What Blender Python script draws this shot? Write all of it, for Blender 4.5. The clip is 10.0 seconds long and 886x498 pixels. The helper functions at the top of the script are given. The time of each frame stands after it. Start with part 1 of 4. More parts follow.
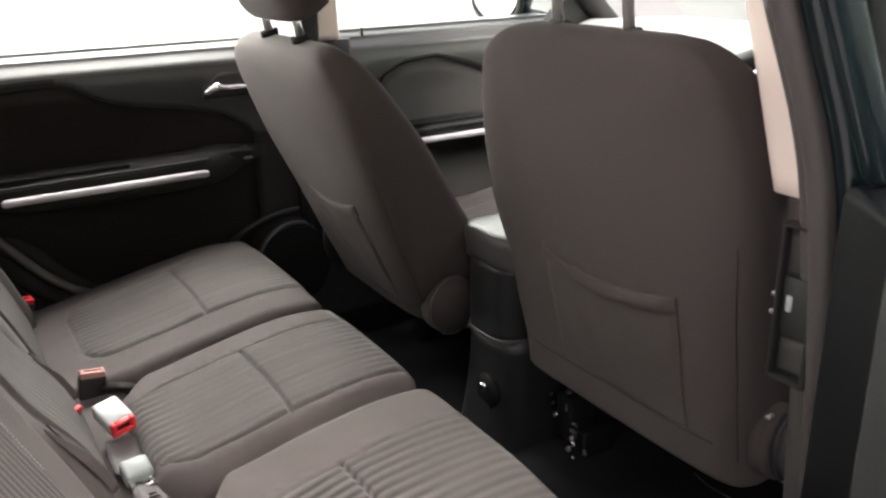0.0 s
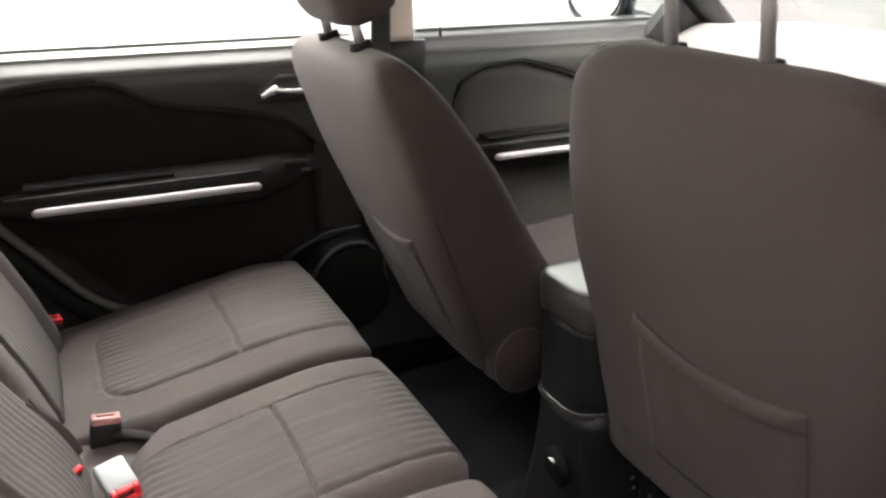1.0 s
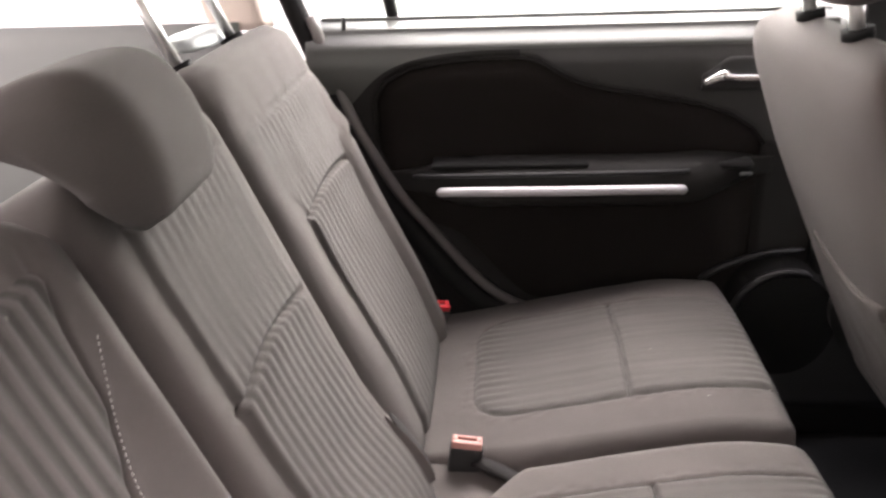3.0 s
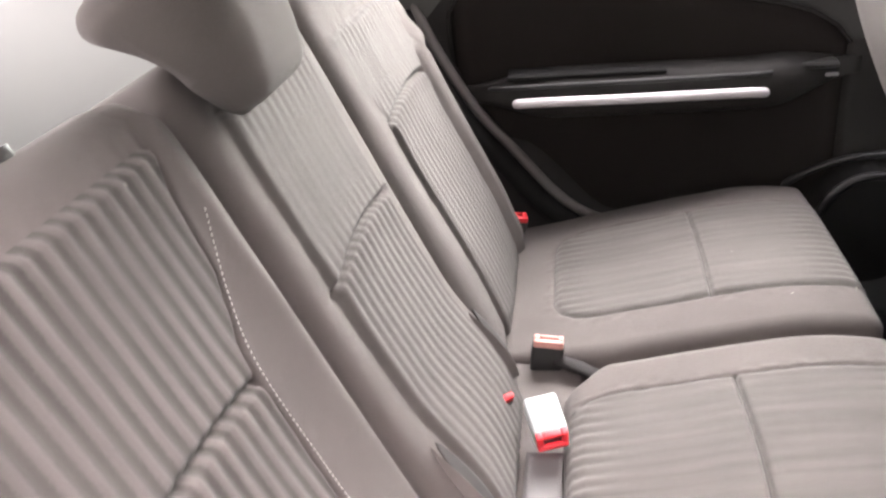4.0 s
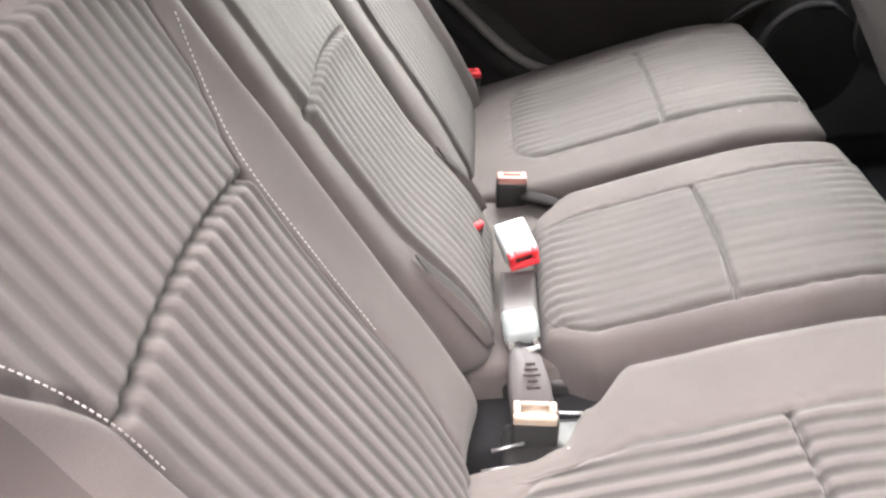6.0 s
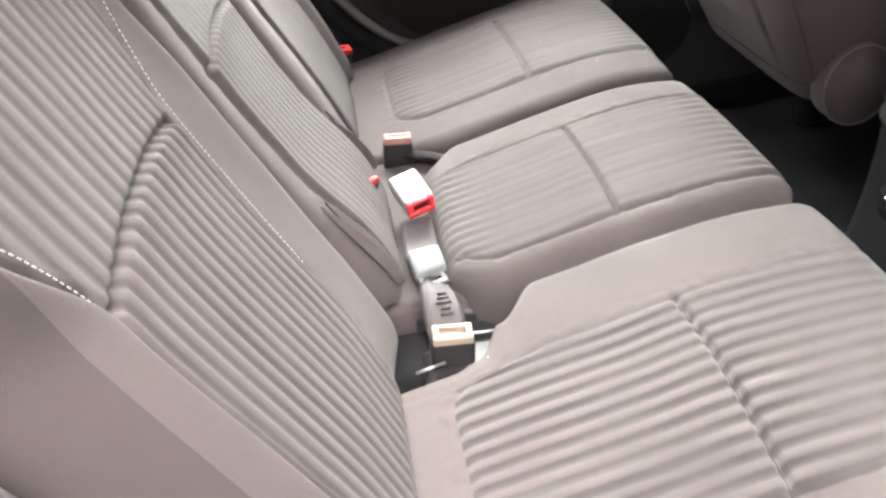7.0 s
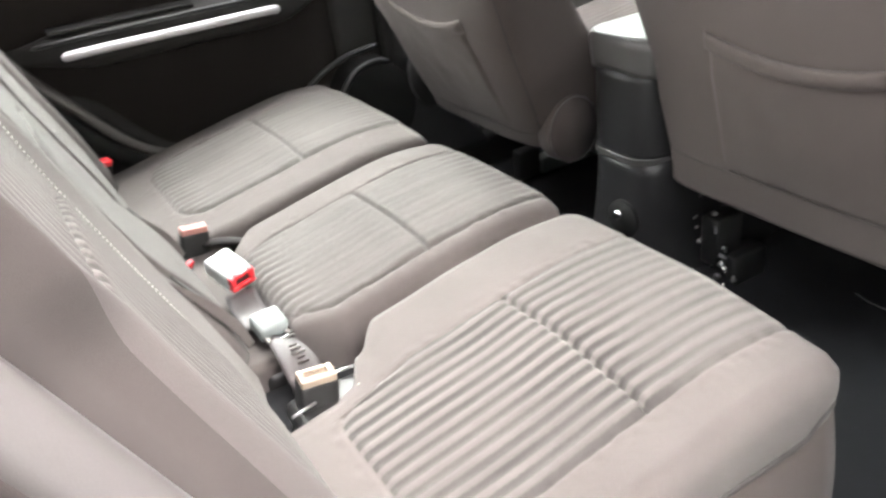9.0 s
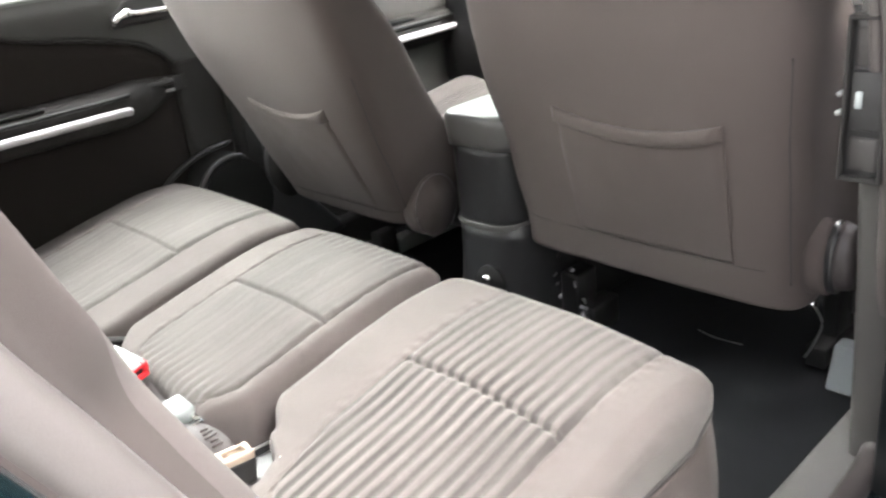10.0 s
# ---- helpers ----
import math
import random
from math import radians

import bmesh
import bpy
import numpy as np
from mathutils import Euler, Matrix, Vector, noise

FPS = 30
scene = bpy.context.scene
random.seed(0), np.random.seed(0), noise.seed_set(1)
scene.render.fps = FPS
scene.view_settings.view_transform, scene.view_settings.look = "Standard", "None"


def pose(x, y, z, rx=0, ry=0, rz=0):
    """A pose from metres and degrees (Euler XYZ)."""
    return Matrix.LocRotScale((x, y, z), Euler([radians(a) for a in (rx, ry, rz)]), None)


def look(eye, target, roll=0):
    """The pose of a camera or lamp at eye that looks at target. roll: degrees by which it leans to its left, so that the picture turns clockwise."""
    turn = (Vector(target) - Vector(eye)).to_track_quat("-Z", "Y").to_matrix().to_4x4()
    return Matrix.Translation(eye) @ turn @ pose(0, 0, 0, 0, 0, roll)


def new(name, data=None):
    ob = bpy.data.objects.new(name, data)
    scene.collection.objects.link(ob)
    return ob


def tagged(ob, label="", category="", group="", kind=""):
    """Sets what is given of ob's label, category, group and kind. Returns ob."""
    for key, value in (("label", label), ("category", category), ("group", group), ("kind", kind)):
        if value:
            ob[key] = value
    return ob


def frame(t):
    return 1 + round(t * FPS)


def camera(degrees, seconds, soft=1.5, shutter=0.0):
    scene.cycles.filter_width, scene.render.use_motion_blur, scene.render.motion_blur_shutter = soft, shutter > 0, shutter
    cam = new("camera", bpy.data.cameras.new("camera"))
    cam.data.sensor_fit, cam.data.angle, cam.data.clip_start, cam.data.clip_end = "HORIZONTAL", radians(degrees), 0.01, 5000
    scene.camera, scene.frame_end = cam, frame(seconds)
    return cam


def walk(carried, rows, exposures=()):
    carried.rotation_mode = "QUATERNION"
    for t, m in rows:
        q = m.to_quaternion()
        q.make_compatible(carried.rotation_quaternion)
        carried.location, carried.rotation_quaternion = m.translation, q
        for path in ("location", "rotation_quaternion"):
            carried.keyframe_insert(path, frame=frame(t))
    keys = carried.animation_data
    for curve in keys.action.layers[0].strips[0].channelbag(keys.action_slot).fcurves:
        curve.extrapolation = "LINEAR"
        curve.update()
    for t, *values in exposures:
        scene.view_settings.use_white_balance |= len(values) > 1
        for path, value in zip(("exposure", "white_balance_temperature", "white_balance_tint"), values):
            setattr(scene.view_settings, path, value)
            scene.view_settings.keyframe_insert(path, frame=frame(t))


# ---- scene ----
cam = camera(55.3, 10.0, soft=2.3, shutter=0.4)
PATH = [
    (0, (-0.104, -1.204, 0.982), (0.871, 0.407, 0.308), -1.3),
    (0.5, (-0.027, -1.124, 0.988), (0.853, 0.535, 0.302), -0.8),
    (1, (0.043, -0.998, 0.997), (0.837, 0.696, 0.292), -0.1),
    (1.5, (0.086, -0.885, 1.005), (0.715, 0.87, 0.281), 0.0),
    (2, (0.098, -0.793, 1.015), (0.465, 1.032, 0.283), 0.3),
    (2.5, (0.107, -0.73, 1.01), (0.179, 1.123, 0.261), -0.6),
    (3, (0.103, -0.72, 0.994), (-0.043, 1.114, 0.209), -2.1),
    (4.5, (0.089, -0.789, 0.931), (-0.243, 0.942, -0.016), -6.4),
    (5, (0.09, -0.8, 0.91), (-0.229, 0.906, -0.083), -7.2),
    (5.5, (0.084, -0.814, 0.895), (-0.207, 0.865, -0.152), -8.2),
    (7, (0.014, -0.933, 0.864), (0.127, 0.728, -0.244), -8.8),
    (7.5, (-0.026, -0.978, 0.862), (0.261, 0.67, -0.235), -8.4),
    (8, (-0.072, -1.002, 0.865), (0.343, 0.635, -0.207), -7.7),
    (8.5, (-0.112, -1.018, 0.859), (0.446, 0.603, -0.172), -7.1),
    (9, (-0.176, -1.013, 0.859), (0.652, 0.542, -0.088), -7.0),
    (9.5, (-0.249, -1.01, 0.859), (0.817, 0.453, 0.009), -6.8),
    (10, (-0.287, -1.024, 0.868), (0.931, 0.352, 0.076), -6.7),
]
walk(cam, [(t, look(eye, target, roll)) for t, eye, target, roll in PATH], [(0, 1.7, 6850, 21), (1.5, 1.75, 6900, 23), (2.5, 1.85, 6900, 27), (3.2, 2.15, 6900, 27), (4.3, 2.95, 6700, 25), (7, 2.95, 6600, 19), (10, 3.2, 6550, 15)])

# ---- light ----
world = bpy.data.worlds.new("sky")
scene.world = world
world.use_nodes = True
_wn = world.node_tree.nodes
_sky = _wn.new("ShaderNodeTexSky")
_sky.sky_type, _sky.sun_disc = "NISHITA", False
_sky.sun_elevation, _sky.sun_rotation = radians(59), radians(169)
_sky.air_density, _sky.dust_density, _sky.ozone_density = 1.0, 5.0, 1.0
_pale = _wn.new("ShaderNodeHueSaturation")
_pale.inputs["Saturation"].default_value = 0.35
world.node_tree.links.new(_sky.outputs[0], _pale.inputs["Color"])
world.node_tree.links.new(_pale.outputs[0], _wn["Background"].inputs[0])
_wn["Background"].inputs[1].default_value = 0.15
_sun = bpy.data.lights.new("sun", "SUN")
_sun.energy, _sun.angle, _sun.color = 0.5, radians(40), (1.0, 0.97, 0.94)
sun = new("sun", _sun)
sun.matrix_world = look((0, 0, 5), (-0.2, 1.0, 3.3))

# the sky's light through the far rear window
_win = bpy.data.lights.new("window_light", "AREA")
_win.shape, _win.size, _win.size_y = "RECTANGLE", 0.78, 0.36
_win.spread = radians(105)
_win.energy, _win.color = 2.6, (0.95, 1.0, 0.95)
window_light = new("window_light", _win)
window_light.matrix_world = look((0.22, 0.83, 1.0), (0.20, 0.45, 0.55))

# the sky's light through the tailgate window
_rear = bpy.data.lights.new("tailgate_light", "AREA")
_rear.shape, _rear.size, _rear.size_y = "RECTANGLE", 1.10, 0.34
_rear.energy, _rear.color = 3.5, (1.0, 0.98, 0.95)
tailgate_light = new("tailgate_light", _rear)
tailgate_light.matrix_world = look((-1.27, 0.0, 1.0), (0.7, -0.1, 0.75))


# ---- materials ----
def mat(name, color, rough=0.6, metal=0.0, var=0.15, scale=60.0, bump=0.1, fine=900.0, tint=None, spec=0.5, coat=0.0, sheen=0.0, dist=0.001):
    """A surface with colour variation at two scales and a fine relief."""
    m = bpy.data.materials.new(name)
    m.use_nodes = True
    n, l = m.node_tree.nodes, m.node_tree.links
    b = n["Principled BSDF"]
    tc = n.new("ShaderNodeTexCoord")
    big, small = n.new("ShaderNodeTexNoise"), n.new("ShaderNodeTexNoise")
    big.inputs["Scale"].default_value, big.inputs["Detail"].default_value = scale * 0.12, 4
    small.inputs["Scale"].default_value, small.inputs["Detail"].default_value = fine, 2
    for t in (big, small):
        l.new(tc.outputs["Object"], t.inputs["Vector"])
    ramp = n.new("ShaderNodeMix")
    ramp.data_type = "RGBA"
    dark = [c * (1 - var) for c in color]
    lite = [min(1, c * (1 + var)) for c in (tint or color)]
    ramp.inputs[6].default_value, ramp.inputs[7].default_value = (*dark, 1), (*lite, 1)
    add = n.new("ShaderNodeMath")
    add.operation = "MULTIPLY_ADD"
    add.inputs[1].default_value = 0.5
    half = n.new("ShaderNodeMath")
    half.operation = "MULTIPLY"
    half.inputs[1].default_value = 0.5
    l.new(small.outputs["Fac"], half.inputs[0])
    l.new(big.outputs["Fac"], add.inputs[0])
    l.new(half.outputs[0], add.inputs[2])
    l.new(add.outputs[0], ramp.inputs[0])
    l.new(ramp.outputs[2], b.inputs["Base Color"])
    b.inputs["Roughness"].default_value, b.inputs["Metallic"].default_value = rough, metal
    b.inputs["Specular IOR Level"].default_value = spec
    b.inputs["Coat Weight"].default_value = coat
    b.inputs["Sheen Weight"].default_value = sheen
    if bump:
        bp = n.new("ShaderNodeBump")
        bp.inputs["Strength"].default_value, bp.inputs["Distance"].default_value = bump, dist
        l.new(small.outputs["Fac"], bp.inputs["Height"])
        l.new(bp.outputs[0], b.inputs["Normal"])
    return m


def cloth(name, color, lint=0.0, **k):
    """A woven cloth: two-scale variation, a fine weave and a few pale specks of lint."""
    m = mat(name, color, 0.95, bump=0.5, **k)
    n, l = m.node_tree.nodes, m.node_tree.links
    b = n["Principled BSDF"]
    b.inputs["Sheen Roughness"].default_value = 0.6
    tc, cell = n.new("ShaderNodeTexCoord"), n.new("ShaderNodeTexVoronoi")
    cell.inputs["Scale"].default_value = 34.0
    l.new(tc.outputs["Object"], cell.inputs["Vector"])
    near, pick, both = (n.new("ShaderNodeMath") for _ in range(3))
    near.operation, near.inputs[1].default_value = "LESS_THAN", 0.055
    pick.operation, pick.inputs[1].default_value = "GREATER_THAN", 1.0 - lint
    both.operation = "MULTIPLY"
    split = n.new("ShaderNodeSeparateColor")
    l.new(cell.outputs["Color"], split.inputs[0])
    l.new(cell.outputs["Distance"], near.inputs[0])
    l.new(split.outputs[0], pick.inputs[0])
    l.new(near.outputs[0], both.inputs[0])
    l.new(pick.outputs[0], both.inputs[1])
    base = b.inputs["Base Color"].links[0].from_socket
    mix = n.new("ShaderNodeMix")
    mix.data_type = "RGBA"
    mix.inputs[7].default_value = (0.26, 0.24, 0.22, 1)
    l.new(both.outputs[0], mix.inputs[0])
    l.new(base, mix.inputs[6])
    l.new(mix.outputs[2], b.inputs["Base Color"])
    return m


SEAT = (0.088, 0.077, 0.0732)
M_FABRIC = cloth("seat fabric", SEAT, 0.05, var=0.48, scale=50, fine=1400, spec=0.15, sheen=0.08)


def rib_cloth(centre, depth, front=False):
    """The seat cloth coloured paler along the rib crests and darker between them; centre: where across the car the
    middle rib lies.
    """
    base_depth = depth
    m = cloth("ribbed seat fabric", (0.083, 0.0752, 0.0712), 0.08, var=0.36, scale=50, fine=1400, spec=0.15, sheen=0.08)
    n, l = m.node_tree.nodes, m.node_tree.links
    b = n["Principled BSDF"]
    base = b.inputs["Base Color"].links[0].from_socket
    tc, sep = n.new("ShaderNodeTexCoord"), n.new("ShaderNodeSeparateXYZ")
    l.new(tc.outputs["Object"], sep.inputs[0])
    wob, worn = n.new("ShaderNodeTexNoise"), n.new("ShaderNodeTexNoise")
    wob.inputs["Scale"].default_value = 420.0
    worn.inputs["Scale"].default_value, worn.inputs["Detail"].default_value = 9.0, 3.0
    l.new(tc.outputs["Object"], wob.inputs["Vector"])
    l.new(tc.outputs["Object"], worn.inputs["Vector"])
    def op(kind, a, c):
        q = n.new("ShaderNodeMath")
        q.operation = kind
        for i, v in enumerate((a, c)):
            if isinstance(v, float):
                q.inputs[i].default_value = v
            elif v is not None:
                l.new(v, q.inputs[i])
        return q.outputs[0]
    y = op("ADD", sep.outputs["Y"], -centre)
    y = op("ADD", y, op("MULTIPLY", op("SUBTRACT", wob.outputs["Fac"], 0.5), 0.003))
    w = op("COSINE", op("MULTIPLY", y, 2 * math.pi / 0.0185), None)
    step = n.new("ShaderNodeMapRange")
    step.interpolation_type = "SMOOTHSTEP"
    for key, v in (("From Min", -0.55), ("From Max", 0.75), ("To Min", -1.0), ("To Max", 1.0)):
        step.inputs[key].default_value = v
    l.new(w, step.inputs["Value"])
    fade = n.new("ShaderNodeMapRange")
    for key, v in (("From Min", 0.36), ("From Max", 0.62), ("To Min", 0.45), ("To Max", 1.0)):
        fade.inputs[key].default_value = v
    l.new(worn.outputs["Fac"], fade.inputs["Value"])
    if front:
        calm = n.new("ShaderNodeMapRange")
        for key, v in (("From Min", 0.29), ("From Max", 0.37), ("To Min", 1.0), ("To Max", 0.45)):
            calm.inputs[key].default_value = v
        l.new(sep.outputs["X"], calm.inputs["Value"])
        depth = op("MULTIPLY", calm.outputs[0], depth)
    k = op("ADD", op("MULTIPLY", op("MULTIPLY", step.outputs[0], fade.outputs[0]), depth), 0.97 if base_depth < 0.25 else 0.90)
    stretch, streak = n.new("ShaderNodeMapping"), n.new("ShaderNodeTexNoise")
    stretch.inputs["Scale"].default_value = (5.0, 70.0, 5.0)
    streak.inputs["Scale"].default_value, streak.inputs["Detail"].default_value = 1.0, 3.0
    l.new(tc.outputs["Object"], stretch.inputs["Vector"])
    l.new(stretch.outputs[0], streak.inputs["Vector"])
    k = op("MULTIPLY", k, op("ADD", op("MULTIPLY", op("SUBTRACT", streak.outputs["Fac"], 0.5), 0.55), 1.0))
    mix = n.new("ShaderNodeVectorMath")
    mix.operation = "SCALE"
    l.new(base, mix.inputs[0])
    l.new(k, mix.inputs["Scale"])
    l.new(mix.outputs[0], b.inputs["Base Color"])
    return m


M_BACKCLOTH = mat("seat back cloth", (0.066, 0.0538, 0.0502), 0.85, var=0.16, scale=40, bump=0.4, fine=1600, spec=0.15, sheen=0.05)
# seat cloth darkened in colour for the shade on flanks and driver cushion
M_SHADECLOTH = cloth("shade darkened seat cloth", (0.064, 0.0545, 0.0515), 0.14, var=0.22, scale=50, fine=1600, spec=0.12, sheen=0.05)
M_BAND = mat("satin grey rubber", (0.115, 0.106, 0.103), 0.28, var=0.12, scale=50, bump=0.06, fine=700, spec=0.6)
M_STITCH = mat("pale thread", (0.40, 0.375, 0.36), 0.8, var=0.1, bump=0)
M_SEAM = mat("dark seam", (0.03, 0.027, 0.026), 0.9, var=0.1, bump=0)
M_PLASTIC = mat("dark grained plastic", (0.019, 0.0185, 0.0185), 0.5, var=0.12, bump=0.35, fine=1500, spec=0.45)
M_DOORCLOTH = mat("dark door cloth", (0.0200, 0.0170, 0.0160), 0.85, var=0.15, bump=0.3, fine=1600, spec=0.05)
M_UPPER = mat("grey soft door plastic", (0.062, 0.065, 0.061), 0.40, var=0.06, bump=0.2, fine=1300, spec=0.7)
M_BEIGE = mat("beige pillar plastic", (0.84, 0.71, 0.63), 0.6, var=0.04, bump=0.2, fine=1200, spec=0.3)
M_HEADLINER = mat("pale headliner cloth", (0.6, 0.57, 0.53), 0.9, var=0.05, bump=0.2, spec=0.1)
M_CHROME = mat("chrome", (0.8, 0.8, 0.8), 0.12, 1.0, var=0.03, bump=0)
M_POST = mat("satin bright steel", (0.95, 0.94, 0.93), 0.32, 0.8, var=0.03, bump=0)
M_SATIN = mat("satin silver", (0.60, 0.58, 0.61), 0.40, 0.35, var=0.03, bump=0.05)
M_STEEL = mat("worn steel", (0.4, 0.4, 0.4), 0.35, 0.9, var=0.2, bump=0.1)
M_RED = mat("red plastic", (0.7, 0.03, 0.04), 0.4, var=0.05, bump=0)
M_PALE = mat("pale grey plastic", (0.36, 0.39, 0.39), 0.42, var=0.04, bump=0.05)
M_FITTING = mat("pale blue grey plastic", (0.20, 0.225, 0.225), 0.40, var=0.06, bump=0.05)
M_CREAM = mat("faded cream plastic", (0.30, 0.24, 0.19), 0.5, var=0.06, bump=0.05)
M_BLACK = mat("black plastic", (0.022, 0.022, 0.022), 0.4, var=0.1, bump=0.1)
M_PILLAR = mat("grey brown pillar plastic", (0.045, 0.042, 0.040), 0.5, var=0.12, bump=0.3, fine=1300, spec=0.4)
M_DARKWEB = mat("dark folded webbing", (0.022, 0.020, 0.020), 0.85, var=0.2, bump=0.4, fine=1200, spec=0.2)
M_WEB = mat("grey belt webbing", (0.064, 0.058, 0.059), 0.6, var=0.15, bump=0.5, fine=1200)
M_CARPET = mat("black carpet", (0.025, 0.026, 0.028), 0.95, var=0.35, scale=90, bump=0.9, fine=700, spec=0.1, dist=0.003)
M_LEATHER = mat("grey leatherette", (0.07, 0.068, 0.066), 0.30, var=0.06, bump=0.3, fine=900, spec=0.8)
M_CONSOLE = mat("charcoal console plastic", (0.019, 0.019, 0.020), 0.36, var=0.12, bump=0.3, fine=1300, spec=0.5)
M_SEAL = mat("brown grey rubber seal", (0.062, 0.053, 0.051), 0.45, var=0.14, bump=0.15, fine=800, spec=0.45)
M_PAINT = mat("dark teal car paint", (0.0034, 0.0095, 0.0115), 0.22, var=0.04, bump=0, coat=0.6, spec=0.4)
M_SILL = mat("scuffed grey sill plastic", (0.13, 0.124, 0.118), 0.45, var=0.3, scale=40, bump=0.3, fine=500)
M_DASH = mat("grey dashboard plastic", (0.33, 0.33, 0.32), 0.55, var=0.05, bump=0.3, fine=1200)
M_GREYCLOTH = mat("grey door cloth", (0.075, 0.073, 0.07), 0.85, var=0.12, bump=0.3, fine=1600, spec=0.2)
M_LOAD = mat("pale grey load trim plastic", (0.22, 0.23, 0.225), 0.6, var=0.06, bump=0.3, fine=900)
M_EDGE = mat("grey rubber edging", (0.13, 0.12, 0.117), 0.36, var=0.12, bump=0.1, fine=800, spec=0.5)
M_FADED = mat("faded red plastic", (0.46, 0.22, 0.19), 0.45, var=0.08, bump=0)
M_DOORMID = mat("dark grey soft door plastic", (0.038, 0.0375, 0.036), 0.5, var=0.08, bump=0.2, fine=1300, spec=0.4)
M_DOORDARK = mat("dark matt door plastic", (0.0275, 0.0262, 0.0255), 0.55, var=0.15, bump=0.3, fine=1500, spec=0.12)
M_JAMB = mat("black door jamb paint", (0.0022, 0.0028, 0.0035), 0.35, var=0.1, bump=0, spec=0.3)
M_GRILLE = mat("black speaker grille", (0.019, 0.019, 0.019), 0.8, var=0.3, bump=0.6, fine=500, spec=0.1)
M_MIRROR = mat("mirror glass", (0.9, 0.95, 0.95), 0.03, 1.0, var=0.0, bump=0)
M_CONCRETE = mat("worn concrete", (0.30, 0.295, 0.285), 0.9, var=0.15, scale=6, bump=0.3, fine=60)
M_BLOCK = mat("grey light blocking wall", (0.40, 0.40, 0.385), 0.9, var=0.08, scale=5, bump=0.2, fine=80)
M_GLASS = bpy.data.materials.new("window glass")
M_GLASS.use_nodes = True
_g = M_GLASS.node_tree.nodes["Principled BSDF"]
_g.inputs["Base Color"].default_value, _g.inputs["Roughness"].default_value = (0.93, 1.0, 0.96, 1), 0.0
_g.inputs["Transmission Weight"].default_value, _g.inputs["IOR"].default_value = 1.0, 1.05


# ---- mesh helpers ----
def part(name, bm, material, parent=None, label="", smooth=True):
    """One mesh object out of a bmesh, under a thing or a part."""
    bmesh.ops.recalc_face_normals(bm, faces=bm.faces[:])
    me = bpy.data.meshes.new(name)
    bm.to_mesh(me)
    bm.free()
    if smooth:
        me.shade_smooth()
    me.materials.append(material)
    ob = new(name, me)
    if parent is not None:
        ob.parent = parent
    if label:
        ob["label"] = label
    return ob


def thing(name, label, category, group="", kind=""):
    return tagged(new(name), label, category, group, kind)


def merge(*parts):
    """Several bmeshes as one."""
    out = bmesh.new()
    for b in parts:
        me = bpy.data.meshes.new("tmp")
        b.to_mesh(me)
        b.free()
        out.from_mesh(me)
        bpy.data.meshes.remove(me)
    return out


def box(x0, x1, y0, y1, z0, z1, bevel=0.004, seg=2, m=None):
    bm = bmesh.new()
    bmesh.ops.create_cube(bm, size=1.0, matrix=Matrix.Translation(((x0 + x1) / 2, (y0 + y1) / 2, (z0 + z1) / 2)) @ Matrix.Diagonal((x1 - x0, y1 - y0, z1 - z0, 1)))
    if bevel:
        bmesh.ops.bevel(bm, geom=bm.edges[:], offset=bevel, segments=seg, profile=0.5, affect="EDGES")
    if m is not None:
        bm.transform(m)
    return bm


def sheet(f, nu, nv, close_u=False):
    """A surface f(u, v), u and v from 0 to 1."""
    bm = bmesh.new()
    rows = [[bm.verts.new(f(i / nu, j / nv)) for i in range(nu if close_u else nu + 1)] for j in range(nv + 1)]
    for j in range(nv):
        for i in range(nu):
            k = (i + 1) % nu if close_u else i + 1
            bm.faces.new((rows[j][i], rows[j][k], rows[j + 1][k], rows[j + 1][i]))
    return bm


def thick(bm, t):
    """Gives a sheet a thickness along its normals."""
    bmesh.ops.recalc_face_normals(bm, faces=bm.faces[:])
    bmesh.ops.solidify(bm, geom=bm.faces[:], thickness=t)
    return bm


def slab_sheet(f, nu, nv, off):
    """A surface f(u, v) with a second skin shifted by off and closed rims."""
    bm = bmesh.new()
    off = Vector(off)
    two = []
    for k in (0, 1):
        rows = [[bm.verts.new(f(i / nu, j / nv) + off * k) for i in range(nu + 1)] for j in range(nv + 1)]
        for j in range(nv):
            for i in range(nu):
                bm.faces.new((rows[j][i], rows[j][i + 1], rows[j + 1][i + 1], rows[j + 1][i]))
        two.append(rows[0] + [r[-1] for r in rows[1:]] + rows[-1][-2::-1] + [r[0] for r in rows[-2:0:-1]])
    a, c = two
    for i in range(len(a)):
        k = (i + 1) % len(a)
        bm.faces.new((a[i], a[k], c[k], c[i]))
    return bm


def loft(f, nu, nv):
    """A closed skin f(u, v), round in u, with caps at v = 0 and 1."""
    bm = bmesh.new()
    rows = [[bm.verts.new(f(i / nu, j / nv)) for i in range(nu)] for j in range(nv + 1)]
    for j in range(nv):
        for i in range(nu):
            k = (i + 1) % nu
            bm.faces.new((rows[j][i], rows[j][k], rows[j + 1][k], rows[j + 1][i]))
    bm.faces.new(rows[0])
    bm.faces.new(rows[-1])
    return bm


def smooth_path(points, n):
    """n + 1 points on a soft curve through the given ones."""
    p = [Vector(q) for q in points]
    p = [2 * p[0] - p[1]] + p + [2 * p[-1] - p[-2]]
    out = []
    spans = len(p) - 3
    for k in range(n + 1):
        s = min(k / n * spans, spans - 1e-6)
        i, t = int(s), s - int(s)
        a, b, c, d = p[i:i + 4]
        out.append(0.5 * (2 * b + (c - a) * t + (2 * a - 5 * b + 4 * c - d) * t * t + (3 * b - 3 * c + d - a) * t ** 3))
    return out


